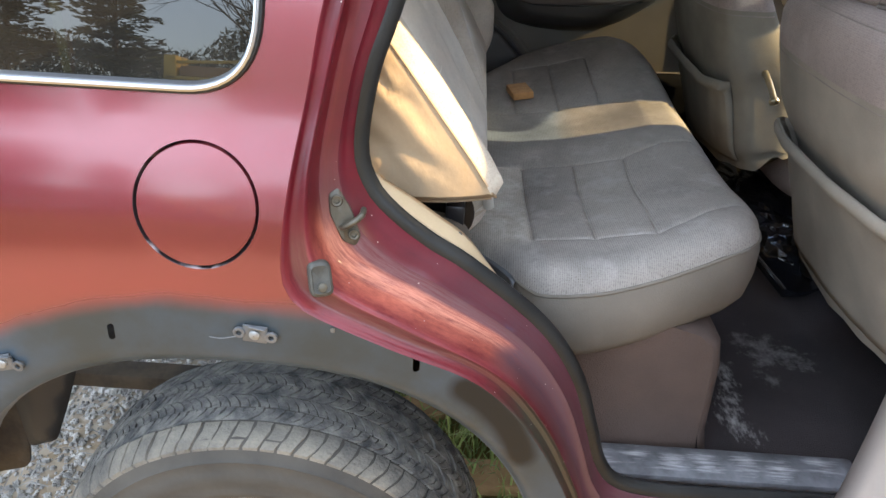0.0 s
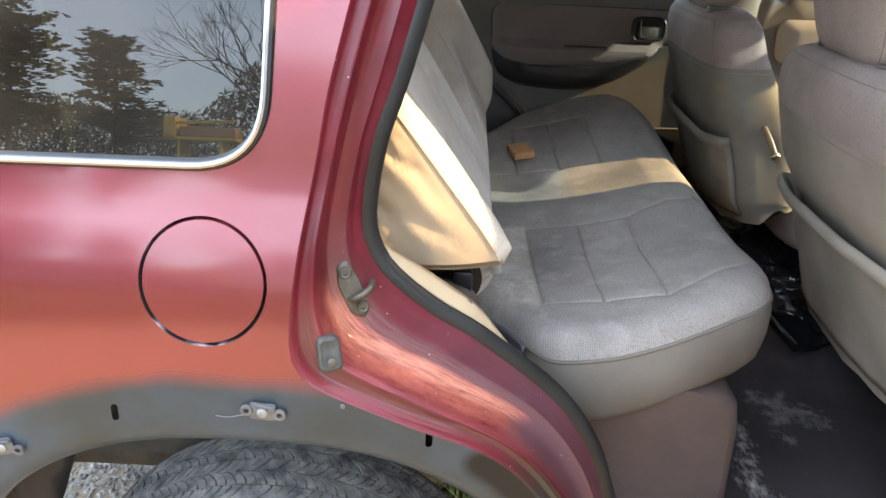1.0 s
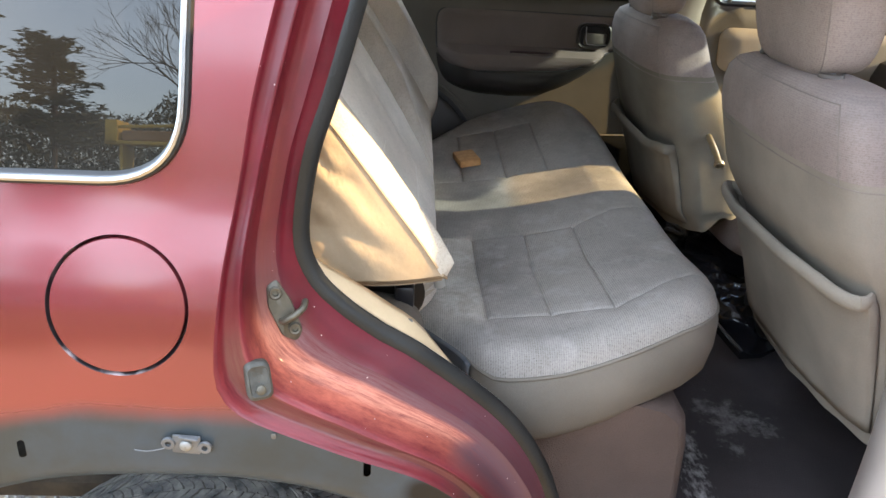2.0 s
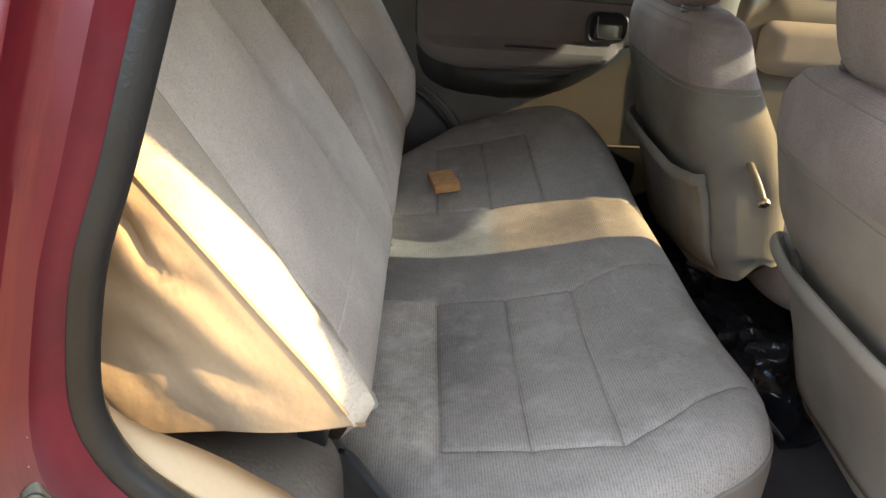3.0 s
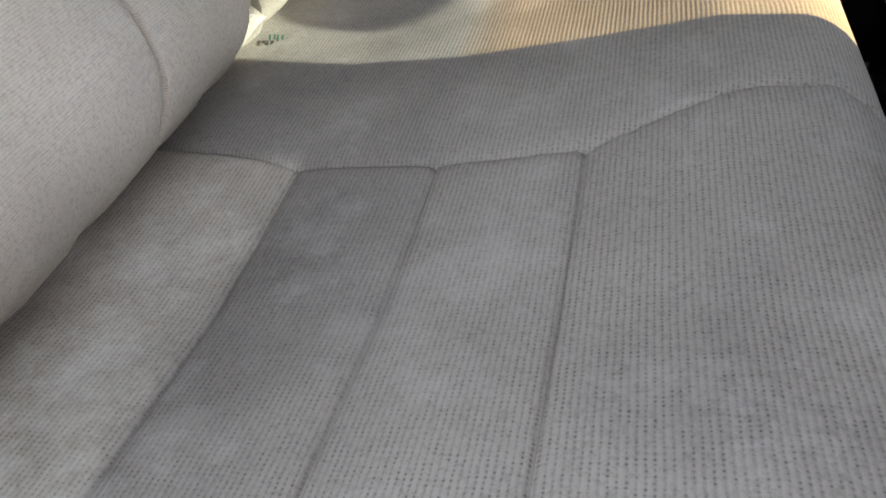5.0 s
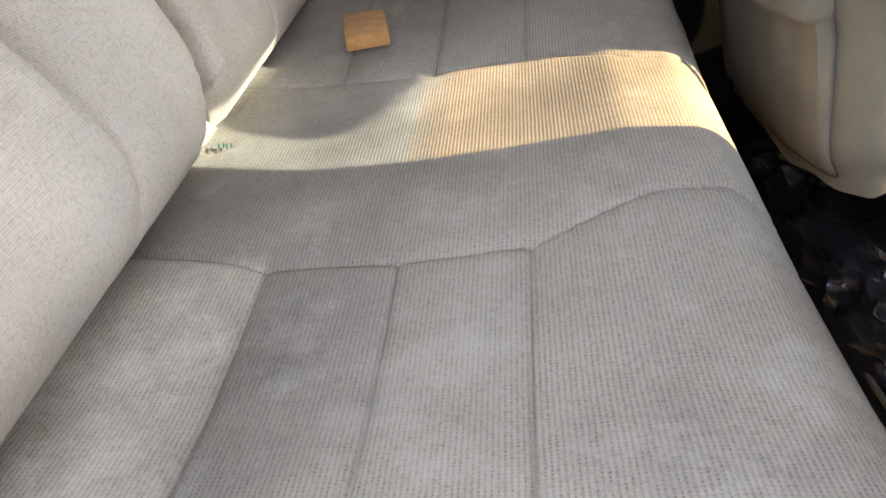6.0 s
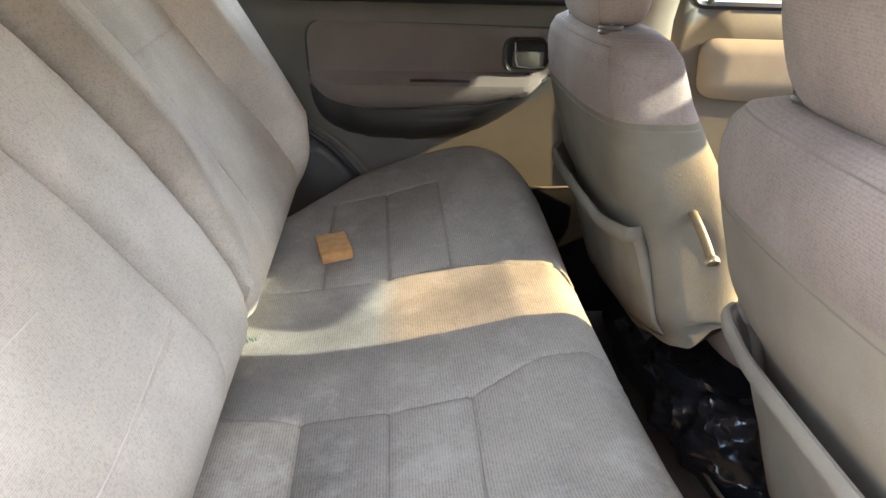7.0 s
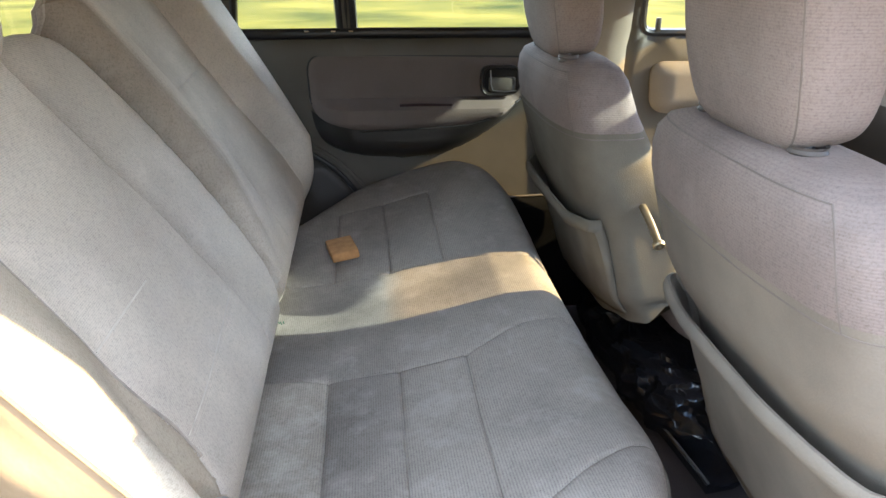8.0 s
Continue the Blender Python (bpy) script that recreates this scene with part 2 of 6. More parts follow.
    dr = node(nt, "ShaderNodeMapRange", **{"From Min": 0.54, "From Max": 0.78, "To Min": 0.0, "To Max": 0.36})
    nt.links.new(d.outputs["Fac"], dr.inputs["Value"])
    dm = node(nt, "ShaderNodeMix")
    dm.data_type = "RGBA"
    dm.inputs["B"].default_value = (*dust, 1)
    nt.links.new(dr.outputs["Result"], dm.inputs["Factor"])
    nt.links.new(col, dm.inputs["A"])
    nt.links.new(dm.outputs["Result"], b.inputs["Base Color"])
    return m


M_CLOTH = fabric("ribbed_seat_cloth", (0.250, 0.229, 0.208), rib=96.0, strength=0.16, grime=0.72, weave=1.6)
powdered(M_CLOTH, [(0.042 - 0.1, -0.236, 0.05, 0.05), (-0.05 - 0.1, -0.252, 0.05, 0.08), (-0.05 - 0.1, -0.35, 0.05, 0.09), (-0.03 - 0.1, -0.43, 0.05, 0.08), (-0.081 - 0.1, 0.155, 0.045, 0.04), (0.036 - 0.1, -0.126, 0.052, 0.03), (0.05 - 0.1, -0.2, 0.052, 0.04), (0.28 - 0.1, -0.36, 0.09, 0.05), (0.36 - 0.1, -0.19, 0.1, 0.05), (0.35 - 0.1, -0.30, 0.1, 0.06)], (0.56, 0.55, 0.54), 0.24)
# Rear cushion strip multiplied 1.5 times brighter: missing light put into the colour
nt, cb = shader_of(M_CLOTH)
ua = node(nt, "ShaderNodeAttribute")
ua.attribute_name = "painted_light"
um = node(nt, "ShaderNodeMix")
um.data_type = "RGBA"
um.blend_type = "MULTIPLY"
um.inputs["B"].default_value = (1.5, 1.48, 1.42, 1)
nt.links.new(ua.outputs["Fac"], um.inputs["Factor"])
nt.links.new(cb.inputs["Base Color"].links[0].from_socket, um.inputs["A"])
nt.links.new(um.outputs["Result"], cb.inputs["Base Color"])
M_CLOTH_BACK = fabric("ribbed_backrest_cloth", (0.585, 0.537, 0.472), "Z", 185, strength=0.16, grime=0.84, weave=0.9)
# Backrest cloth again, darkened and warmed to tone down the sunlit bolster by colour
M_BOLSTER = fabric("sun_toned_bolster_cloth", (0.455, 0.405, 0.330), "Z", 190, 0.10, grime=0.84, dust=(0.47, 0.425, 0.35), weave=0.6)
# Cloth multiplied darker along the ridge's near flank and beside seam A
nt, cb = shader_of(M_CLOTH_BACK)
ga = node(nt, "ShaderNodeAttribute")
ga.attribute_name = "dark_strip"
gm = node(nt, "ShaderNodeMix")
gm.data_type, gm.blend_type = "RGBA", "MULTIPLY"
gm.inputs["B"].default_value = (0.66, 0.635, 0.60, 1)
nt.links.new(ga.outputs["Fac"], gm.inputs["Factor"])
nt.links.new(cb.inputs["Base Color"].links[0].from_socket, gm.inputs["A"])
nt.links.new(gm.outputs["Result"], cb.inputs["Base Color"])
M_PLAIN = material("smooth_seat_cloth", (0.135, 0.121, 0.103), 0.95, 0, 0.2, 6, 400, 0.2, 500, spec=0.2)
M_CLOTH_FRONT = fabric("ribbed_front_seat_cloth", (0.262, 0.218, 0.200), "Z", 105, 0.16, (0.33, 0.30, 0.28), 0.82, 0.5)
M_SEAM = material("stitched_seam", (0.185, 0.158, 0.142), 0.95, 0, 0.1, 30, 400)
M_THREAD = material("pale_stitching", (0.62, 0.585, 0.53), 0.95, 0, 0.1, 30, 400)
M_SEAM_REAR = material("worn_rear_seam", (0.33, 0.295, 0.26), 0.95, 0, 0.2, 60, 400)
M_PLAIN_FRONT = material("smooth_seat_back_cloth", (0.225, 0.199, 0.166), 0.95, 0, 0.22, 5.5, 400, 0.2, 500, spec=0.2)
# Darker copy of the seat back cloth: the driver seat's weaker light is painted
M_PLAIN_SHADED = material("shaded_seat_back_cloth", (0.155, 0.141, 0.114), 0.95, 0, 0.25, 6.5, 400, 0.2, 500, spec=0.2)


# ---- building helpers ----
def thing(name, label, category, at=(0, 0, 0), group="", kind=""):
    ob = new(name)
    ob.empty_display_size = 0.05
    ob.location = at
    return tagged(ob, label, category, group, kind)


def part(name, bm, mat, parent, label="", smooth=True, solid=0.0):
    """Links a bmesh, given in world metres, as one mesh under a thing or part."""
    me = bpy.data.meshes.new(name)
    bmesh.ops.recalc_face_normals(bm, faces=bm.faces[:])
    bm.to_mesh(me)
    bm.free()
    for m in mat if isinstance(mat, (list, tuple)) else [mat]:
        me.materials.append(m)
    if smooth:
        me.polygons.foreach_set("use_smooth", [True] * len(me.polygons))
        me.set_sharp_from_angle(angle=radians(42))
    ob = new(name, me)
    if parent is not None:
        ob.parent = parent
        at, up = Vector((0, 0, 0)), parent
        while up is not None:
            at += up.location
            up = up.parent
        me.transform(Matrix.Translation(-at))
    if solid:
        md = ob.modifiers.new("thickness", "SOLIDIFY")
        md.thickness, md.offset = solid, 0.0
    if label:
        ob["label"] = label
    return ob


def spline(points, n):
    """n points along a Catmull-Rom curve through points, evenly spread over its length."""
    p = [Vector(q) for q in points]
    p = [2 * p[0] - p[1]] + p + [2 * p[-1] - p[-2]]
    fine = []
    for i in range(1, len(p) - 2):
        for k in range(16):
            t = k / 16
            a, b, c, d = p[i - 1], p[i], p[i + 1], p[i + 2]
            fine.append(0.5 * (2 * b + (c - a) * t + (2 * a - 5 * b + 4 * c - d) * t * t + (3 * b - a - 3 * c + d) * t ** 3))
    fine.append(p[-2])
    run = [0.0]
    for a, b in zip(fine, fine[1:]):
        run.append(run[-1] + (b - a).length)
    out, j = [], 0
    for k in range(n):
        goal = run[-1] * k / (n - 1)
        while j < len(run) - 2 and run[j + 1] < goal:
            j += 1
        f = (goal - run[j]) / max(1e-9, run[j + 1] - run[j])
        out.append(fine[j].lerp(fine[j + 1], f))
    return out


def loft(rings, closed=False, caps=False, bm=None):
    bm = bm or bmesh.new()
    rows = [[bm.verts.new(p) for p in r] for r in rings]
    for a, b in zip(rows, rows[1:]):
        n = len(a)
        for i in range(n if closed else n - 1):
            bm.faces.new((a[i], a[(i + 1) % n], b[(i + 1) % n], b[i]))
    if caps and closed:
        bm.faces.new(rows[0])
        bm.faces.new(rows[-1][::-1])
    return bm


def tube(points, rx, ry=None, n=10, up=(0, 1, 0), closed=False, bm=None):
    """A tube of elliptical section along points; ry is its half width across, in the direction of up."""
    ry = ry or rx
    pts = [Vector(p) for p in points]
    rings = []
    for i, p in enumerate(pts):
        a = pts[i - 1] if (i or closed) else p
        b = pts[(i + 1) % len(pts)] if (i < len(pts) - 1 or closed) else p
        t = (b - a).normalized()
        side = t.cross(Vector(up)).normalized()
        u = side.cross(t).normalized()
        rings.append([p + side * rx * math.cos(k * math.tau / n) + u * ry * math.sin(k * math.tau / n) for k in range(n)])
    if closed:
        rings.append(rings[0])
    return loft(rings, True, not closed, bm)


def box(size, at=(0, 0, 0), bevel=0.0, turn=None, bm=None, seg=2):
    own = bmesh.new()
    bmesh.ops.create_cube(own, size=1)
    bmesh.ops.scale(own, vec=size, verts=own.verts)
    if bevel:
        bmesh.ops.bevel(own, geom=own.edges[:], offset=bevel, segments=seg, profile=0.5, affect="EDGES")
    if turn is not None:
        bmesh.ops.transform(own, matrix=turn, verts=own.verts)
    bmesh.ops.translate(own, vec=at, verts=own.verts)
    if bm is None:
        return own
    me = bpy.data.meshes.new("tmp")
    own.to_mesh(me)
    own.free()
    bm.from_mesh(me)
    bpy.data.meshes.remove(me)
    return bm


def inside(p, poly):
    x, y, hit = p[0], p[1], False
    for (x1, y1), (x2, y2) in zip(poly, poly[1:] + poly[:1]):
        if (y1 > y) != (y2 > y) and x < (x2 - x1) * (y - y1) / (y2 - y1) + x1:
            hit = not hit
    return hit


def sheet(outline, holes, step, fn, extra=()):
    """A mesh that fills a 2D outline with holes, lifted to 3D by fn(u, v)."""
    from mathutils.geometry import delaunay_2d_cdt
    pts, edges = [], []
    for loop in [outline] + list(holes):
        i = len(pts)
        pts += [Vector(q) for q in loop]
        edges += [(i + k, i + (k + 1) % len(loop)) for k in range(len(loop))]
    arr = np.array([tuple(p) for p in pts])
    us, vs = [p[0] for p in outline], [p[1] for p in outline]
    for u in np.arange(min(us) + step / 2, max(us), step):
        for v in np.arange(min(vs) + step / 2, max(vs), step):
            if np.min((arr[:, 0] - u) ** 2 + (arr[:, 1] - v) ** 2) > (0.55 * step) ** 2 and inside((u, v), outline) and not any(inside((u, v), h) for h in holes):
                pts.append(Vector((u, v)))
    pts += [Vector(q) for q in extra]
    vo, _, fo, _, _, _ = delaunay_2d_cdt(pts, edges, [], 0, 1e-6)
    bm = bmesh.new()
    vs3 = [bm.verts.new(fn(v.x, v.y)) for v in vo]
    for f in fo:
        c = [sum(vo[i][k] for i in f) / len(f) for k in (0, 1)]
        if inside(c, outline) and not any(inside(c, h) for h in holes):
            bm.faces.new([vs3[i] for i in f])
    for v in [v for v in bm.verts if not v.link_faces]:
        bm.verts.remove(v)
    return bm


def rounded(points, r, n=6):
    """A closed 2D polygon with its corners rounded by r."""
    out, m = [], len(points)
    for i in range(m):
        a, b, c = Vector(points[i - 1]), Vector(points[i]), Vector(points[(i + 1) % m])
        ri = r[i] if isinstance(r, (list, tuple)) else r
        p, q = b + (a - b).normalized() * ri, b + (c - b).normalized() * ri
        for k in range(n + 1):
            t = k / n
            out.append(tuple((1 - t) ** 2 * p + 2 * t * (1 - t) * b + t * t * q))
    return out


def resample(loop, step):
    out = []
    for a, b in zip(loop, loop[1:] + loop[:1]):
        a, b = Vector(a), Vector(b)
        k = max(1, round((b - a).length / step))
        out += [tuple(a.lerp(b, i / k)) for i in range(k)]
    return out


def smoothstep(a, b, x):
    t = min(1.0, max(0.0, (x - a) / (b - a)))
    return t * t * (3 - 2 * t)


def near_line(u, v, line):
    best = 9.0
    for (a, b), (c, d) in zip(line, line[1:]):
        ex, ey = c - a, d - b
        t = min(1.0, max(0.0, ((u - a) * ex + (v - b) * ey) / (ex * ex + ey * ey + 1e-12)))
        best = min(best, math.hypot(u - a - t * ex, v - b - t * ey))
    return best


def near_np(U, V, line, closed=False):
    best = np.full(U.shape, 9.0)
    pts = list(line) + ([line[0]] if closed else [])
    for (a, b), (c, d) in zip(pts, pts[1:]):
        ex, ey = c - a, d - b
        t = np.clip(((U - a) * ex + (V - b) * ey) / (ex * ex + ey * ey + 1e-12), 0, 1)
        best = np.minimum(best, np.hypot(U - a - t * ex, V - b - t * ey))
    return best


# ---- the car's shell ----
LEAN_Z = [0.36, 0.50, 0.65, 0.80, 0.90, 0.97, 1.03, 1.08, 1.13, 1.155, 1.175, 1.60]
LEAN_A = [-15, -6, -2, 0, 3, 9, 14, 18, 19, 14, 10, 11]
side_zs = np.linspace(0.36, 1.60, 250)
side_slope = np.tan(np.radians(np.interp(side_zs, LEAN_Z, LEAN_A)))
side_ys = -np.concatenate([[0], np.cumsum((side_slope[1:] + side_slope[:-1]) / 2 * np.diff(side_zs))])
side_ys += 0.838 - np.interp(0.80, side_zs, side_ys)


def side_y(z):
    """Half width of the body at height z: upright below, a leaning shoulder, then flat glass."""
    return float(np.interp(z, side_zs, side_ys))


WHEEL_X, WHEEL_R = -0.395, 0.345
car = thing("car", "dusty red metallic estate car with a bare wheel arch", "car")


def arch_points(n, grow=0.0, a0=3, a1=177):
    """The wheel opening's rim, a flattened arch, as (x, z)."""
    out = []
    for k in range(n):
        a = radians(a0 + (a1 - a0) * k / (n - 1))
        c, s = math.cos(a), math.sin(a)
        e = 2 / 2.5
        out.append((-0.395 + (0.425 + grow) * math.copysign(abs(c) ** e, c), 0.40 + (0.437 + grow) * abs(s) ** e))
    return out


# door opening: outer skin edge and inner seal edge, station by station (x, z)
OUTER = [(-0.175, 1.58), (-0.225, 1.46), (-0.277, 1.282), (-0.297, 1.182), (-0.318, 1.075), (-0.327, 0.985), (-0.318, 0.946), (-0.290, 0.921),
         (-0.193, 0.879), (-0.082, 0.834), (-0.008, 0.754), (0.052, 0.642), (0.085, 0.560), (0.135, 0.490), (0.24, 0.455), (0.40, 0.445), (0.58, 0.445)]
INNER = [(-0.115, 1.54), (-0.165, 1.43), (-0.215, 1.267), (-0.241, 1.188), (-0.254, 1.096), (-0.238, 1.042), (-0.205, 1.005), (-0.158, 0.968),
         (-0.105, 0.935), (-0.004, 0.851), (0.054, 0.766), (0.088, 0.671), (0.112, 0.600), (0.150, 0.556), (0.23, 0.541), (0.40, 0.541), (0.56, 0.545)]


def seal_y(z):
    return -float(np.interp(z, [0.5, 1.0, 1.2, 1.3, 1.45, 1.58], [0.715, 0.722, 0.708, 0.69, 0.66, 0.62]))


NJ = 90
o_curve = spline([(x, 0, z) for x, z in OUTER], NJ)
i_curve = spline([(x, 0, z) for x, z in INNER], NJ)

# quarter panel
outer2 = [(p.x, p.z) for p in o_curve]
arch = arch_points(60)
quarter = [(x, z) for x, z in outer2 if z > 0.47]
quarter += [(0.12, 0.40)] + [(0.05, 0.40)]
quarter += [p for p in arch if p[1] > 0.42]
quarter += [(-0.84, 0.42), (-1.45, 0.45), (-1.47, 0.9), (-1.45, 1.2), (-1.33, 1.58)]
quarter = resample(quarter, 0.03)
win_hole = resample(rounded([(-0.325, 1.50), (-0.352, 1.171), (-1.28, 1.171), (-1.22, 1.50)], [0.05, 0.085, 0.07, 0.05], 10), 0.02)
FUEL = (-0.424, 1.047, 0.0735)
fuel_hole = [(FUEL[0] + FUEL[2] * math.cos(k * math.tau / 56), FUEL[1] + FUEL[2] * math.sin(k * math.tau / 56)) for k in range(56)]


def side(x, z):
    return (x, -side_y(z), z)


def slot(cx, cz, w=0.0042, h=0.0115):
    return [(cx + w * math.cos(a) + 0.001 * math.sin(a), cz + (h - w) * (1 if math.sin(a) > 0 else -1) + w * math.sin(a)) for a in [k * math.tau / 20 for k in range(20)]]


slot_holes = [slot(-0.541, 0.880), slot(-0.1625, 0.861)]
fine_pts = [p for g in (0.005, 0.010, 0.016, 0.024, 0.034) for p in arch_points(150, g) if p[1] > 0.44]
fine_pts += [(x, z) for x in np.arange(-0.17, 0.03, 0.007) for z in np.arange(0.66, 0.88, 0.007)]
solid_holes = [win_hole, fuel_hole] + slot_holes
fine_pts = [q for q in fine_pts if inside(q, quarter) and not any(inside(q, h) for h in solid_holes) and min(math.hypot(q[0] - a, q[1] - b) for h in slot_holes for a, b in h) > 0.004]
bm = sheet(quarter, solid_holes, 0.022, side, fine_pts)
rim_np = arch_points(160)
co = np.array([tuple(v.co) for v in bm.verts])
for v, d in zip(bm.verts, near_np(co[:, 0], co[:, 2], rim_np)):
    if d < 0.024 and v.co.z > 0.43:
        v.co.y += 0.013 * (1 - d / 0.024) ** 2
quarter_panel = part("quarter_panel", bm, M_RED, car, "red metallic paint fading to bare grey over the arch")


def paint_bare(ob):
    """Stores how far each vertex lies from the wheel opening's rim: the flare left bare plastic-grey primer there."""
    rim = arch_points(80)
    co = np.array([tuple(v.co) for v in ob.data.vertices])
    d = near_np(co[:, 0], co[:, 2], rim)
    # Distance to a dark elongated patch low on the primer
    spot = near_np(co[:, 0], co[:, 2], [(-0.098, 0.826), (-0.070, 0.806), (-0.043, 0.775), (-0.026, 0.742), (-0.020, 0.722)])
    worn = ob.data.attributes.new("patch_distance", "FLOAT", "POINT")
    worn.data.foreach_set("value", spot.astype(np.float32))
    att = ob.data.attributes.new("rim_distance", "FLOAT", "POINT")
    att.data.foreach_set("value", d.astype(np.float32))


def bare_paint(base):
    m = material("red_paint_with_bare_arch", base, 0.26, 0.6, 0.12, 3.0, 900.0, coat=1.0)
    nt, b = shader_of(m)
    at = node(nt, "ShaderNodeAttribute")
    at.attribute_name = "rim_distance"
    co = node(nt, "ShaderNodeTexCoord")
    nz = node(nt, "ShaderNodeTexNoise", Scale=14.0, Detail=6.0)
    nt.links.new(co.outputs["Object"], nz.inputs["Vector"])
    ad = node(nt, "ShaderNodeMath")
    ad.operation = "MULTIPLY_ADD"
    ad.inputs[1].default_value = 0.02
    nt.links.new(nz.outputs["Fac"], ad.inputs[0])
    nt.links.new(at.outputs["Fac"], ad.inputs[2])
    mr = node(nt, "ShaderNodeMapRange", **{"From Min": 0.086, "From Max": 0.122, "To Min": 1.0, "To Max": 0.0})
    mr.interpolation_type = "SMOOTHSTEP"
    nt.links.new(ad.outputs["Value"], mr.inputs["Value"])
    mx = node(nt, "ShaderNodeMix")
    mx.data_type = "RGBA"
    pa = node(nt, "ShaderNodeAttribute")
    pa.attribute_name = "patch_distance"
    pr = node(nt, "ShaderNodeMapRange", **{"From Min": 0.013, "From Max": 0.029, "To Min": 1.0, "To Max": 0.0})
    nt.links.new(pa.outputs["Fac"], pr.inputs["Value"])
    pm = node(nt, "ShaderNodeMix")
    pm.data_type = "RGBA"
    pm.inputs["B"].default_value = (0.004, 0.006, 0.008, 1)
    big = node(nt, "ShaderNodeTexNoise", Scale=5.5, Detail=7.0, Roughness=0.62)
    nt.links.new(co.outputs["Object"], big.inputs["Vector"])
    tone = node(nt, "ShaderNodeValToRGB")
    tone.color_ramp.elements[0].position, tone.color_ramp.elements[0].color = 0.36, (0.030, 0.034, 0.033, 1)
    tone.color_ramp.elements[1].position, tone.color_ramp.elements[1].color = 0.62, (0.042, 0.057, 0.072, 1)
    nt.links.new(big.outputs["Fac"], tone.inputs["Fac"])
    nt.links.new(tone.outputs["Color"], pm.inputs["A"])
    nt.links.new(pr.outputs["Result"], pm.inputs["Factor"])
    nt.links.new(pm.outputs["Result"], mx.inputs["B"])
    nt.links.new(b.inputs["Base Color"].links[0].from_socket, mx.inputs["A"])
    nt.links.new(mr.outputs["Result"], mx.inputs["Factor"])
    nt.links.new(mx.outputs["Result"], b.inputs["Base Color"])
    for socket, lo, hi in (("Metallic", 0.6, 0.0), ("Specular IOR Level", 0.5, 0.3), ("Coat Weight", 1.0, 0.0), ("Roughness", 0.24, 0.36)):
        r = node(nt, "ShaderNodeMapRange", **{"To Min": lo, "To Max": hi})
        nt.links.new(mr.outputs["Result"], r.inputs["Value"])
        nt.links.new(r.outputs["Result"], b.inputs[socket])
    return m


M_BARE = bare_paint((0.185, 0.026, 0.033))
quarter_panel.data.materials[0] = M_BARE
paint_bare(quarter_panel)

# folded rim of the wheel opening and the wheel house behind it
rim = [p for p in arch_points(70) if p[1] > 0.42]
rings = []
for off, dy in ((0.0, 0.0), (-0.004, 0.006), (-0.006, 0.02), (-0.004, 0.034), (0.012, 0.036)):
    grown = [p for p in arch_points(70, off)]
    rings.append([(x, -side_y(z) + 0.013 + dy, z) for x, z in grown if z > 0.41])
k = min(len(r) for r in rings)
part("arch_rim", loft([r[:k] for r in rings]), material("bare_grey_primer", (0.08, 0.083, 0.088), 0.5, 0, 0.15, 12, 200), car, "bare grey folded rim")
rings = []
for dy in (0.036, 0.07, 0.10, 0.14):
    rings.append([(x, -side_y(z) + dy, z) for x, z in arch_points(40, 0.012, 20, 150)])
part("wheel_house", loft(rings), M_RUST, car, "muddy wheel house", solid=0.003)
# mud flap bracket and underbody behind the wheel
guard = resample(rounded([(-0.735, 0.70), (-0.746, 0.636), (-0.806, 0.473), (-0.846, 0.470), (-0.852, 0.70)], 0.008, 3), 0.02)
part("splash_guard", sheet(guard, [], 0.02, lambda x, z: (x, -0.62 + 0.02 * math.sin((x + 0.8) * 30), z)), M_DARK_PLASTIC, car, "dark splash guard", solid=0.008)
liner = resample(rounded([(-0.845, 0.74), (-0.850, 0.47), (-0.866, 0.406), (-0.93, 0.40), (-1.02, 0.44), (-1.02, 0.74)], 0.02, 4), 0.02)
part("arch_liner", sheet(liner, [], 0.02, lambda x, z: (x, -0.66 + 0.03 * math.cos((x + 0.88) * 26) + 0.008 * noise.noise((x * 30, z * 24, 2)), z)), M_RUST, car, "muddy brown arch liner", solid=0.006)
part("cross_beam", box((0.62, 0.05, 0.035), (-0.60, -0.48, 0.505), 0.008), M_RUST, car, "rusty underbody beam")
part("frame_rail", box((2.6, 0.09, 0.11), (-0.2, -0.20, 0.42), 0.012), M_RUST, car)

# door jamb: a stepped channel between the skin edge and the seal
steps = [(0.0, 0.0), (0.025, 0.0015), (0.05, 0.007), (0.075, 0.016), (0.11, 0.019), (0.22, 0.020), (0.27, 0.017), (0.30, 0.0165), (0.325, 0.019), (0.345, 0.030), (0.38, 0.062), (0.43, 0.076),
         (0.55, 0.083), (0.70, 0.086), (0.755, 0.0865), (0.785, 0.092), (0.84, 0.101), (0.90, 0.107), (0.95, 0.112), (1.0, 0.118)]
rings = []
for f, dy in steps:
    ring = []
    for a, b in zip(o_curve, i_curve):
        p = a.lerp(b, f)
        y0 = -side_y(a.z)
        y1 = seal_y(b.z) - 0.012
        ring.append((p.x, y0 + (y1 - y0) * dy / 0.118, p.z))
    rings.append(ring)
jamb_rings = rings


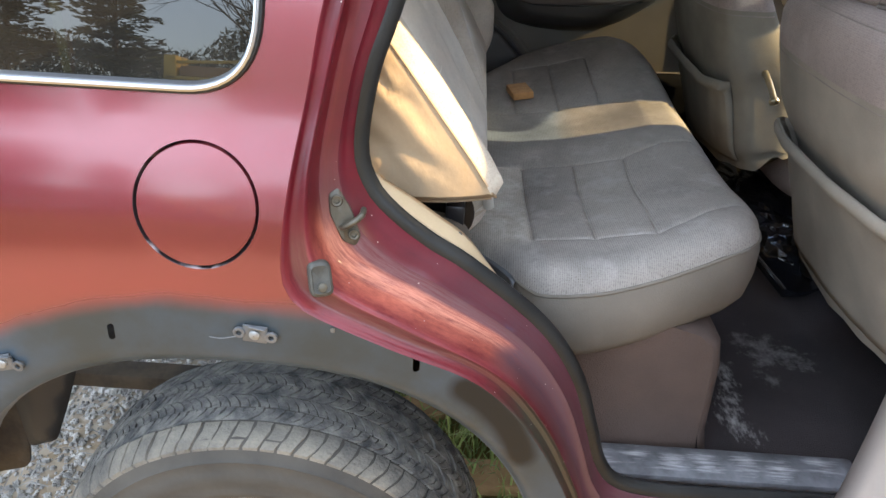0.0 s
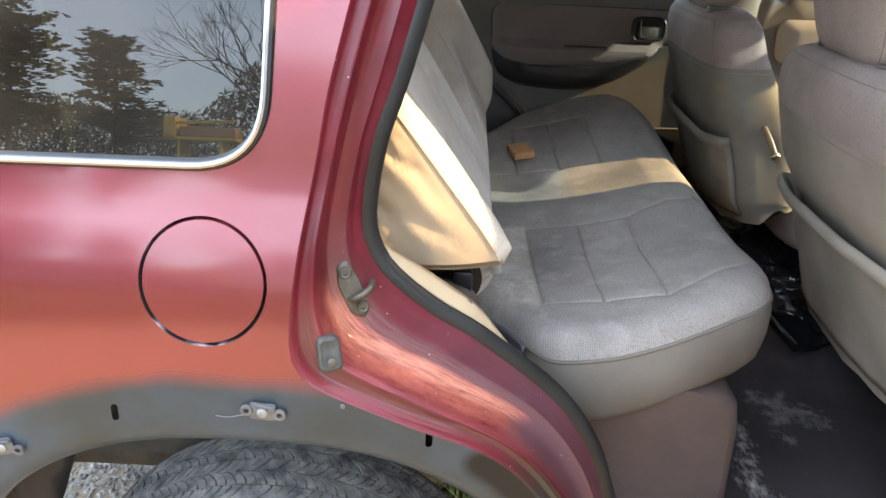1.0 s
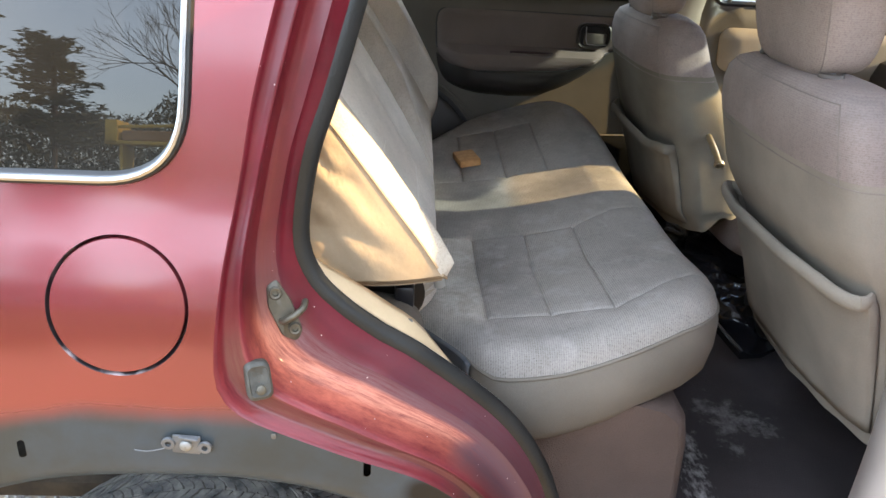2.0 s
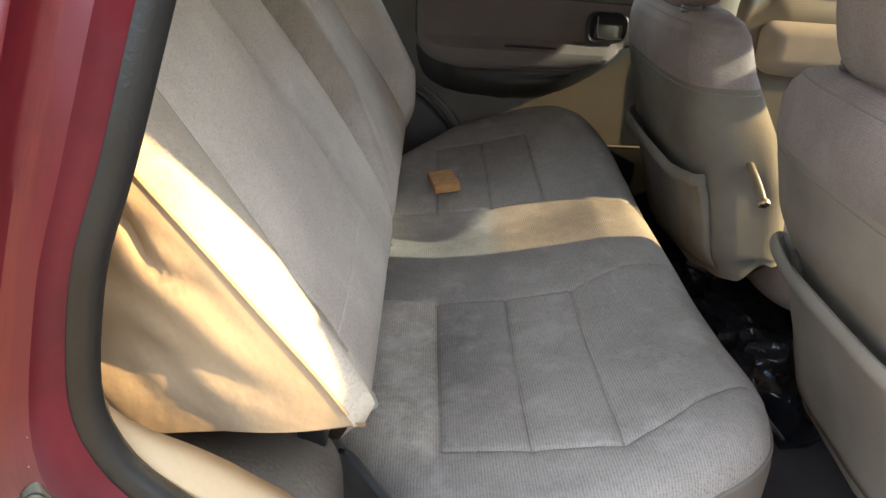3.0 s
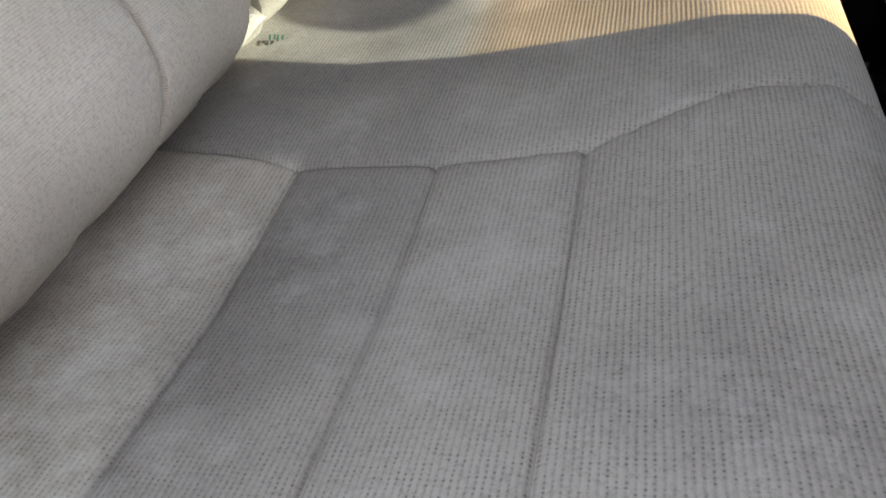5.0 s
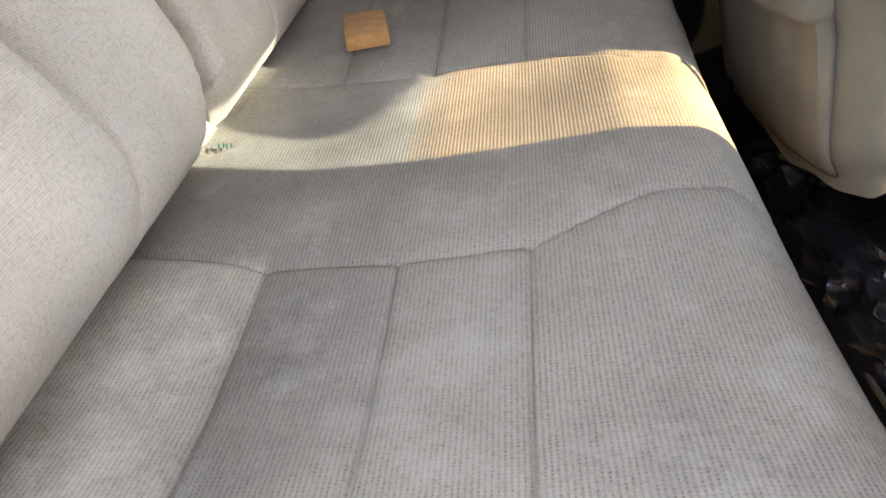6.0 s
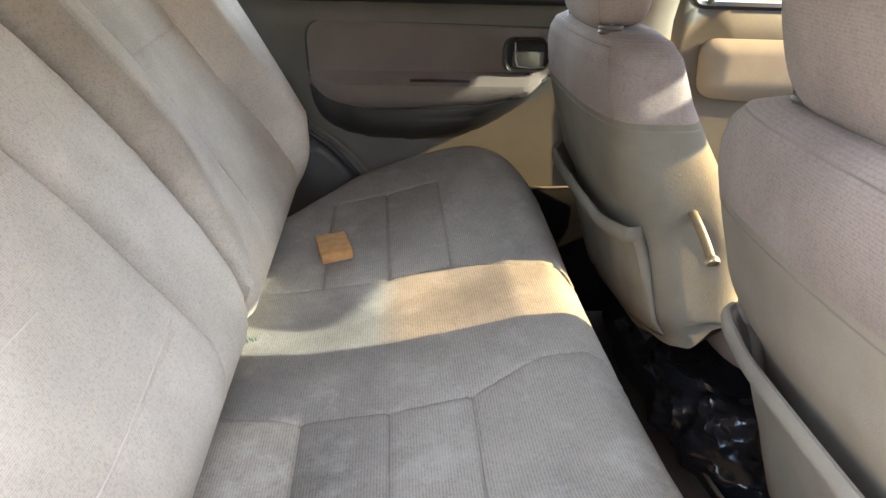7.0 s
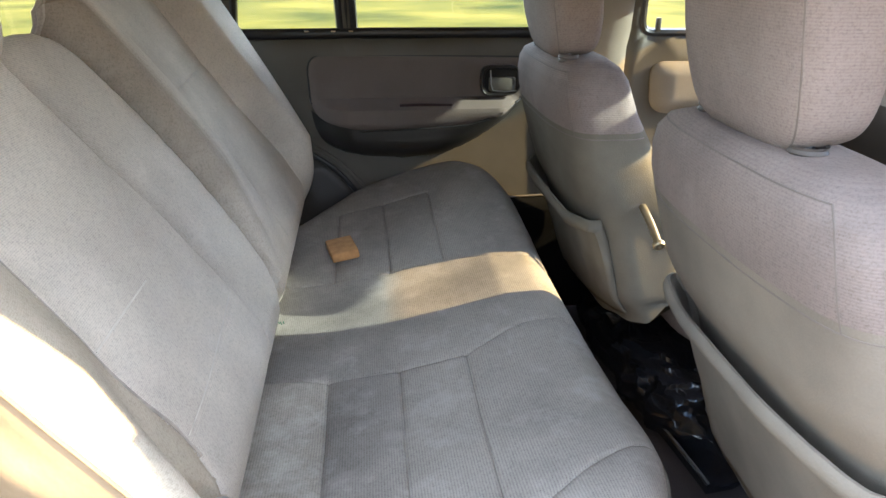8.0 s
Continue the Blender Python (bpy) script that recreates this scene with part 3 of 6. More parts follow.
def on_jamb(x, z):
    """A frame on the jamb's surface at (x, z): its z axis looks out of the metal, its y axis up."""
    i, k = min(((i, k) for i in range(1, len(jamb_rings) - 1) for k in range(1, NJ - 1)), key=lambda q: (jamb_rings[q[0]][q[1]][0] - x) ** 2 + (jamb_rings[q[0]][q[1]][2] - z) ** 2)
    a = Vector(jamb_rings[min(i + 2, len(jamb_rings) - 1)][k]) - Vector(jamb_rings[max(0, i - 2)][k])
    b = Vector(jamb_rings[i][min(NJ - 1, k + 2)]) - Vector(jamb_rings[i][max(0, k - 2)])
    n = a.cross(b).normalized()
    if n.y > 0:
        n = -n
    u = (Vector((0, 0, 1)) - n * n.z).normalized()
    r = u.cross(n)
    m = Matrix((r, u, n)).transposed().to_4x4()
    m.translation = (x, jamb_rings[i][k][1], z)
    return m


def raised(frame_m, outline, profile, lift=0.0):
    """A loft over a flat outline in a local frame; profile holds (scale, height) rings."""
    return loft([[frame_m @ Vector((x * g, y * g, d + lift)) for x, y in outline] for g, d in profile], True)


jamb = part("door_jamb", loft(rings), M_JAMB, car, "dusty red painted door jamb")
across = jamb.data.attributes.new("across", "FLOAT", "POINT")
across.data.foreach_set("value", [f for f, dy in steps for p in o_curve])
settled = jamb.data.attributes.new("settled", "FLOAT", "POINT")
settled.data.foreach_set("value", [(0.05 + 0.95 * smoothstep(1.05, 0.965, p.z)) * ((0.25 if f < 0.57 else 0.85) + (0.75 if f < 0.57 else 0.15) * smoothstep(0.79, 0.87, p.z)) for f, dy in steps for p in o_curve])
grimed = jamb.data.attributes.new("grimed", "FLOAT", "POINT")
grimed.data.foreach_set("value", [smoothstep(0.335, 0.36, f) * (smoothstep(0.838, 0.822, p.z + 0.05 * (f - 0.5)) if f < 0.6 else 0.8 * smoothstep(0.93, 0.82, p.z)) + 0.5 * smoothstep(0.36, 0.44, f) * smoothstep(0.86, 0.74, f) * smoothstep(0.965, 1.01, p.z) * smoothstep(1.12, 1.04, p.z) for f, dy in steps for p in o_curve])
bared = jamb.data.attributes.new("bared", "FLOAT", "POINT")
bared.data.foreach_set("value", [smoothstep(0.34, 0.28, f) * smoothstep(0.845, 0.775, p.z) for f, dy in steps for p in o_curve])
along = jamb.data.attributes.new("along", "FLOAT", "POINT")
run = [0.0]
for a, b in zip(o_curve, o_curve[1:]):
    run.append(run[-1] + (b - a).length)
along.data.foreach_set("value", [q for f, dy in steps for q in run])
nt, jb = shader_of(M_JAMB)
ja = node(nt, "ShaderNodeAttribute")
ja.attribute_name = "across"
jramp = node(nt, "ShaderNodeValToRGB")
ramp = jramp.color_ramp
ramp.elements[0].position, ramp.elements[0].color = 0.0, (0.20, 0.03, 0.03, 0.3)
ramp.elements[1].position, ramp.elements[1].color = 1.0, (0.08, 0.01, 0.015, 0.0)
for at, tone in ((0.05, (0.30, 0.05, 0.05, 0.4)), (0.10, (0.12, 0.045, 0.035, 0.75)), (0.27, (0.14, 0.06, 0.045, 0.8)), (0.32, (0.34, 0.06, 0.06, 0.4)), (0.37, (0.46, 0.13, 0.080, 0.8)), (0.42, (0.52, 0.20, 0.125, 1.0)), (0.53, (0.50, 0.185, 0.120, 1.0)),
                 (0.59, (0.16, 0.080, 0.085, 0.95)), (0.72, (0.14, 0.075, 0.088, 0.9)), (0.80, (0.09, 0.012, 0.018, 0.3)), (0.88, (0.05, 0.006, 0.010, 0.3))):
    e = ramp.elements.new(at)
    e.color = tone
nt.links.new(ja.outputs["Fac"], jramp.inputs["Fac"])
jl = node(nt, "ShaderNodeAttribute")
jl.attribute_name = "along"
jv = node(nt, "ShaderNodeCombineXYZ")
ju = node(nt, "ShaderNodeMath")
ju.operation = "MULTIPLY"
ju.inputs[1].default_value = 0.55
nt.links.new(jl.outputs["Fac"], ju.inputs[0])
nt.links.new(ju.outputs["Value"], jv.inputs["X"])
nt.links.new(ja.outputs["Fac"], jv.inputs["Y"])
jn = node(nt, "ShaderNodeTexNoise", Scale=34.0, Detail=10.0, Roughness=0.78)
nt.links.new(jv.outputs["Vector"], jn.inputs["Vector"])
jm = node(nt, "ShaderNodeMath")
jm.operation = "MULTIPLY"
jr = node(nt, "ShaderNodeMapRange", **{"From Min": 0.34, "From Max": 0.60, "To Min": 0.18, "To Max": 1.0})
nt.links.new(jn.outputs["Fac"], jr.inputs["Value"])
nt.links.new(jr.outputs["Result"], jm.inputs[0])
js = node(nt, "ShaderNodeAttribute")
js.attribute_name = "settled"
jk = node(nt, "ShaderNodeMath")
jk.operation = "MULTIPLY"
nt.links.new(jramp.outputs["Alpha"], jk.inputs[0])
nt.links.new(js.outputs["Fac"], jk.inputs[1])
nt.links.new(jk.outputs["Value"], jm.inputs[1])
jx = node(nt, "ShaderNodeMix")
jx.data_type = "RGBA"
nt.links.new(jramp.outputs["Color"], jx.inputs["B"])
nt.links.new(jm.outputs["Value"], jx.inputs["Factor"])
nt.links.new(jb.inputs["Base Color"].links[0].from_socket, jx.inputs["A"])
last = jx.outputs["Result"]
for key, tone in (("grimed", (0.090, 0.042, 0.050, 1)), ("bared", (0.034, 0.032, 0.022, 1))):
    ka = node(nt, "ShaderNodeAttribute")
    ka.attribute_name = key
    kf = node(nt, "ShaderNodeMath")
    kf.operation = "MULTIPLY"
    kr = node(nt, "ShaderNodeMapRange", **{"From Min": 0.30, "From Max": 0.52, "To Min": 0.45, "To Max": 1.0})
    nt.links.new(jn.outputs["Fac"], kr.inputs["Value"])
    nt.links.new(ka.outputs["Fac"], kf.inputs[0])
    nt.links.new(kr.outputs["Result"], kf.inputs[1])
    km = node(nt, "ShaderNodeMix")
    km.data_type = "RGBA"
    km.inputs["B"].default_value = tone
    nt.links.new(kf.outputs["Value"], km.inputs["Factor"])
    nt.links.new(last, km.inputs["A"])
    last = km.outputs["Result"]
nt.links.new(last, jb.inputs["Base Color"])
jy = node(nt, "ShaderNodeMapRange", **{"To Min": 0.34, "To Max": 0.75})
nt.links.new(jm.outputs["Value"], jy.inputs["Value"])
nt.links.new(jy.outputs["Result"], jb.inputs["Roughness"])
# stone chips down to pale primer, a few to each hand's breadth
def chipped(m, scale, size, share, colour):
    nt, b = shader_of(m)
    co = node(nt, "ShaderNodeTexCoord")
    vo = node(nt, "ShaderNodeTexVoronoi", Scale=scale)
    wob = node(nt, "ShaderNodeTexNoise", Scale=scale * 5, Detail=3.0)
    nt.links.new(co.outputs["Object"], vo.inputs["Vector"])
    nt.links.new(co.outputs["Object"], wob.inputs["Vector"])
    ad = node(nt, "ShaderNodeMath")
    ad.operation = "MULTIPLY_ADD"
    nt.links.new(wob.outputs["Fac"], ad.inputs[0])
    ad.inputs[1].default_value = size * 1.2
    nt.links.new(vo.outputs["Distance"], ad.inputs[2])
    near = node(nt, "ShaderNodeMapRange", **{"From Min": size * 1.5, "From Max": size * 1.7, "To Min": 1.0, "To Max": 0.0})
    nt.links.new(ad.outputs["Value"], near.inputs["Value"])
    some = node(nt, "ShaderNodeMath")
    some.operation = "LESS_THAN"
    some.inputs[1].default_value = share
    hue = node(nt, "ShaderNodeSeparateColor")
    nt.links.new(vo.outputs["Color"], hue.inputs["Color"])
    nt.links.new(hue.outputs["Red"], some.inputs[0])
    both = node(nt, "ShaderNodeMath")
    both.operation = "MULTIPLY"
    nt.links.new(near.outputs["Result"], both.inputs[0])
    nt.links.new(some.outputs["Value"], both.inputs[1])
    mx = node(nt, "ShaderNodeMix")
    mx.data_type = "RGBA"
    mx.inputs["B"].default_value = (*colour, 1)
    nt.links.new(both.outputs["Value"], mx.inputs["Factor"])
    nt.links.new(b.inputs["Base Color"].links[0].from_socket, mx.inputs["A"])
    nt.links.new(mx.outputs["Result"], b.inputs["Base Color"])


chipped(M_JAMB, 95.0, 0.075, 0.20, (0.42, 0.33, 0.31))
# rubber seal along the opening
seal_line = [(p.x, seal_y(p.z), p.z) for p in i_curve]
part("door_seal", tube(seal_line, 0.0175, 0.0115, 12), M_RUBBER, car, "black rubber door seal")
# cream inner trim just inside the seal
rings = []
for f, dy in ((0.0, 0.006), (0.6, 0.010), (1.0, 0.4), (0.8, 1.0)):
    ring = []
    for k, p in enumerate(i_curve):
        a, b = i_curve[max(0, k - 1)], i_curve[min(NJ - 1, k + 1)]
        t = (b - a).normalized()
        nrm = Vector((-t.z, 0, t.x))
        wide = smoothstep(1.09, 0.98, p.z) * smoothstep(0.885, 0.965, p.z)
        q = p + nrm * f * (0.002 + 0.022 * wide)
        ring.append((q.x, seal_y(p.z) + (dy if dy < 0.1 else 0.012 + dy * (0.010 + 0.027 * wide)), q.z))
    rings.append(ring[18:62])
part("inner_trim", loft(rings), M_CREAM, car, "cream plastic trim edge", solid=0.002)

# inner side wall behind the seal
wall_line = [(p.x - 0.016, p.z) for p in i_curve[:50]]
poly = resample(wall_line + [(0.0, 0.80), (-0.10, 0.86), (-1.40, 0.88), (-1.40, 1.15), (-0.36, 1.15), (-0.33, 1.52)], 0.05)
part("side_trim", sheet(poly, [], 0.06, lambda x, z: (x, seal_y(z) + 0.045, z)), M_CREAM, car, "cream plastic side trim", solid=0.004)

# rocker and sill
rings = []
for y, z in ((-0.80, 0.36), (-0.818, 0.40), (-0.818, 0.435), (-0.80, 0.452), (-0.775, 0.47), (-0.765, 0.505), (-0.735, 0.522), (-0.708, 0.528)):
    rings.append([(x, y, z) for x in (0.05, 0.2, 0.4, 0.6, 1.0, 1.75)])
part("rocker", loft(rings), M_RED, car, "red painted rocker panel")
rings = []
for y, z in ((-0.692, 0.538), (-0.688, 0.548), (-0.675, 0.552), (-0.625, 0.548), (-0.612, 0.538), (-0.606, 0.505)):
    rings.append([(x, y, z) for x in np.linspace(0.10, 0.56, 24)])
part("sill_plate", loft(rings), M_SILL, car, "scuffed grey plastic sill plate", solid=0.003)

# fuel lid in its round recess
rings = []
for r, d in ((0.0735, 0.0), (0.0722, -0.004), (0.0722, -0.018)):
    rings.append([(FUEL[0] + r * math.cos(k * math.tau / 56), -side_y(FUEL[1] + r * math.sin(k * math.tau / 56)) - d, FUEL[1] + r * math.sin(k * math.tau / 56)) for k in range(56)])
# Dark lid gap; the near backrest's edge borrows it as painted shade
M_GAP = material("grimy_gap_and_shade", (0.012, 0.012, 0.014), 0.4, 0, 0.2, 12, 200)
powdered(M_GAP, [(FUEL[0] + 0.0735 * math.cos(a), -side_y(FUEL[1] + 0.0735 * math.sin(a)), FUEL[1] + 0.0735 * math.sin(a), 0.022) for a in (2.3, 2.6, 3.9, 4.7, 5.0, 1.2)], (0.42, 0.36, 0.36), 0.8)
part("fuel_recess", loft(rings, True), M_GAP, car, "dark gap round the lid")
lid_ring = lambda r: [(FUEL[0] + r * math.cos(k * math.tau / 56), FUEL[1] + r * math.sin(k * math.tau / 56)) for k in range(56)]
bm = sheet(lid_ring(0.0692), [], 0.012, lambda x, z: (x, -side_y(z) + 0.0005, z))
loft([[(x, -side_y(z) + 0.0005 + d, z) for x, z in lid_ring(r)] for r, d in ((0.0692, 0.0), (0.0697, 0.0014), (0.0708, 0.012))], True, False, bm)
bmesh.ops.remove_doubles(bm, verts=bm.verts, dist=1e-5)
part("fuel_lid", bm, M_RED, car, "round red fuel lid")

# quarter window: glass, rubber and bright trim
def hole_ring(poly, grow, out):
    c = Vector((sum(p[0] for p in poly) / len(poly), sum(p[1] for p in poly) / len(poly)))
    n = len(poly)
    ring = []
    for i, p in enumerate(poly):
        t = (Vector(poly[(i + 1) % n]) - Vector(poly[i - 1])).normalized()
        nr = Vector((t.y, -t.x))
        if nr.dot(Vector(p) - c) < 0:
            nr = -nr
        q = Vector(p) + nr * grow
        ring.append((q.x, -side_y(q.y) - out, q.y))
    return ring


quarter_window = part("quarter_window", loft([hole_ring(win_hole, g, o) for g, o in ((0.003, 0.0005), (0.001, 0.005), (-0.004, 0.006), (-0.007, -0.004))], True), M_RUBBER, car, "black rubber window seal")
part("bright_strip", loft([hole_ring(win_hole, g, o) for g, o in ((-0.0015, 0.002), (-0.002, 0.008), (-0.005, 0.0095), (-0.0075, 0.008), (-0.009, 0.002), (-0.010, -0.006))], True), M_CHROME, quarter_window, "bright metal window strip")
flat = [(x, z) for x, _, z in hole_ring(win_hole, -0.008, 0)]
zlo = 1.165
part("window_pane", sheet(flat, [], 0.08, lambda x, z: (x, -side_y(zlo) + (z - zlo) * 0.185 + 0.006, z)), M_PRIVACY, quarter_window, "dark glass that mirrors trees")

# roof, far side, front and tail
def roof_ring(x, drop):
    out = []
    for k in range(25):
        a = -1 + 2 * k / 24
        out.append((x, 0.685 * a, 1.585 - drop + 0.075 * (1 - a * a)))
    return out


part("roof", loft([roof_ring(x, d) for x, d in ((-1.36, 0.05), (-1.2, 0.01), (-0.4, 0), (0.4, 0), (0.95, 0.01), (1.18, 0.062))]), M_RED, car, "red roof panel")
part("headliner", loft([[(x, y * 0.97, z - 0.03) for x, y, z in roof_ring(x, d)] for x, d in ((-1.34, 0.05), (-0.4, 0), (0.4, 0), (1.16, 0.05))]), M_HEADLINER, car, "beige headliner")
rings = []
for y, z in ((-0.68, 1.605), (-0.698, 1.58), (-0.702, 1.55), (-0.67, 1.53), (-0.63, 1.545), (-0.62, 1.585)):
    rings.append([(x, y, z) for x in (-1.34, -0.4, 0.2, 0.7, 1.1)])
part("roof_rail", loft(rings), M_RED, car, "red roof rail over the doors")
# B pillar on the near side, front door behind it
rings = []
for z, x, y in ((0.46, 0.60, -0.77), (0.56, 0.60, -0.76), (0.9, 0.605, -0.76), (1.15, 0.61, -0.745), (1.35, 0.60, -0.71), (1.57, 0.59, -0.665)):
    rings.append([(x - 0.03, y + 0.01, z), (x - 0.015, y + 0.145, z), (x + 0.07, y + 0.145, z), (x + 0.10, y + 0.01, z), (x + 0.09, y - 0.006, z), (x - 0.02, y - 0.006, z)])
part("pillar", loft(rings, True, True), M_RED, car, "red door pillar")
door_out = resample([(0.70, 0.46), (0.69, 1.50), (1.02, 1.54), (1.20, 1.53), (1.70, 1.15), (1.74, 0.46)], 0.05)
door_win = resample(rounded([(0.75, 1.20), (0.745, 1.46), (1.16, 1.48), (1.55, 1.20)], 0.04), 0.04)
part("front_door", sheet(door_out, [door_win], 0.06, side), M_RED, car, "closed red front door", solid=0.03)

far_out = resample([(1.74, 0.46), (1.70, 1.15), (1.22, 1.55), (-1.33, 1.57), (-1.45, 1.2), (-1.47, 0.45)] + [(x, z) for x, z in arch_points(40)[::-1] if z > 0.46], 0.05)
WIN_F = [rounded([(-0.228, 1.232), (-0.20, 1.50), (0.005, 1.51), (0.018, 1.232)], 0.012, 3), rounded([(0.046, 1.232), (0.036, 1.51), (0.58, 1.51), (0.60, 1.232)], 0.02, 3),
         rounded([(0.735, 1.232), (0.72, 1.51), (1.18, 1.49), (1.56, 1.225)], 0.03, 4), rounded([(-0.33, 1.50), (-0.34, 1.20), (-1.28, 1.20), (-1.22, 1.50)], 0.06, 6)]
WIN_F = [resample(w, 0.05) for w in WIN_F]
part("far_side_skin", sheet(far_out, WIN_F, 0.07, lambda x, z: (x, side_y(z), z)), M_RED, car, "red far side of the body", solid=0.004)


def far_in(z):
    return float(np.interp(z, [0.45, 1.0, 1.2, 1.235, 1.30, 1.52], [0.715, 0.715, 0.708, 0.70, 0.69, 0.64]))


part("cowl", box((0.10, 1.4, 0.5), (1.80, 0, 0.92), 0.03), M_BLACK, car, "dark cowl")
part("firewall", box((0.03, 1.5, 0.75), (1.72, 0, 0.72), 0.005), M_DARK_PLASTIC, car)
part("dashboard", box((0.42, 1.54, 0.30), (1.46, 0, 0.95), 0.06), M_DARK_PLASTIC, car, "dark dashboard")
part("bonnet", box((1.0, 1.5, 0.42), (2.33, 0, 0.86), 0.08), M_RED, car, "red bonnet")
part("tailgate", box((0.05, 1.36, 0.72), (-1.42, 0, 0.82), 0.02), M_RED, car, "red tailgate")
for sgn in (-1, 1):
    part("windscreen_pillar", tube([(1.16, sgn * 0.655, 1.56), (1.45, sgn * 0.70, 1.35), (1.74, sgn * 0.745, 1.12)], 0.03, 0.03, 8), M_RED, car)
def screen_pane(name, f0, f1, mat, label):
    a, b = Vector((1.15, 0.645, 1.539)), Vector((1.75, 0.73, 1.13))
    p, q = a.lerp(b, f0), a.lerp(b, f1)
    bm = bmesh.new()
    bm.faces.new([bm.verts.new(v) for v in ((p.x, -p.y, p.z), (p.x, p.y, p.z), (q.x, q.y, q.z), (q.x, -q.y, q.z))])
    return part(name, bm, mat, car, label)


screen_pane("windscreen", 0.188, 1.0, M_GLASS, "clear windscreen")
screen_pane("shade_band", 0.0, 0.187, M_TINT, "blue shade band of the windscreen")
part("screen_header", box((0.06, 1.32, 0.07), (1.145, 0, 1.563), 0.015), M_HEADLINER, car, "padded header over the windscreen")

# floor
part("floor_pan", box((1.69, 1.44, 0.03), (0.895, 0, 0.475), 0.004), M_DARK_PLASTIC, car)
part("rear_floor_pan", box((1.50, 0.97, 0.03), (-0.705, 0.235, 0.475), 0.004), M_DARK_PLASTIC, car)
part("floor_carpet", sheet(resample([(0.10, -0.61), (1.66, -0.61), (1.66, 0.68), (0.10, 0.68)], 0.06), [], 0.03,
     lambda x, y: (x, y, 0.512 + 0.006 * noise.noise((x * 9, y * 9, 0)) + 0.028 * math.exp(-((y / 0.16) ** 4)) * (x > 0.3))), M_CARPET, car, "dark dusty floor carpet")
rings = []
for x, z in ((-0.05, 0.795), (0.23, 0.78), (0.29, 0.765), (0.313, 0.745), (0.322, 0.70), (0.328, 0.56), (0.338, 0.515)):
    rings.append([(x - 0.020 * (1 - k / 5) ** 2 * (x > 0), y, z) for k, y in ((0, -0.60), (1, -0.597), (2, -0.592), (3, -0.585), (4, -0.577), (5, -0.568), (5, -0.3), (5, 0.0), (5, 0.3), (5, 0.66))])
bm = loft(rings)
bm.faces.new([bm.verts.new((x, -0.60, z)) for x, z in ((-0.05, 0.50), (0.315, 0.50), (0.308, 0.56), (0.302, 0.70), (0.293, 0.745), (0.27, 0.765), (0.22, 0.78), (-0.05, 0.795))])
part("seat_riser", bm, M_CARPET_BROWN, car, "brown carpeted seat riser")

# ---- wheels ----
def make_wheel(at, label):
    w = thing("wheel", label, "wheel", at, "wheels of the car")
    w.parent = car
    del w["category"]
    del w["group"]
    prof = [(0.075, 0.200), (0.095, 0.214), (0.107, 0.232), (0.1095, 0.240), (0.1085, 0.2425), (0.112, 0.262), (0.1125, 0.280), (0.1105, 0.283), (0.109, 0.297), (0.1095, 0.301), (0.105, 0.304), (0.101, 0.318), (0.092, 0.331), (0.075, 0.338), (0.03, 0.343),
            (0, 0.344), (-0.03, 0.343), (-0.075, 0.338), (-0.092, 0.331), (-0.101, 0.318), (-0.112, 0.265), (-0.095, 0.205), (-0.075, 0.195)]
    rings = []
    for k in range(97):
        a = k * math.tau / 96
        rings.append([(at[0] + r * math.sin(a), at[1] - y, at[2] + r * math.cos(a)) for y, r in prof])
    tyre = part("tyre", loft(rings), M_SIDEWALL, w, "worn dusty rubber tyre")
    rp = [(0.06, 0.05), (0.075, 0.06), (0.07, 0.09), (0.05, 0.12), (0.05, 0.165), (0.075, 0.190), (0.098, 0.208), (0.098, 0.217), (0.07, 0.205), (-0.07, 0.205)]
    rings = [[(at[0] + r * math.sin(k * math.tau / 64), at[1] - y, at[2] + r * math.cos(k * math.tau / 64)) for k in range(64)] for y, r in [(0.06, 0.001)] + rp]
    part("rim", loft(rings, True), M_RIM, w, "dull silver wheel rim")
    return w, tyre


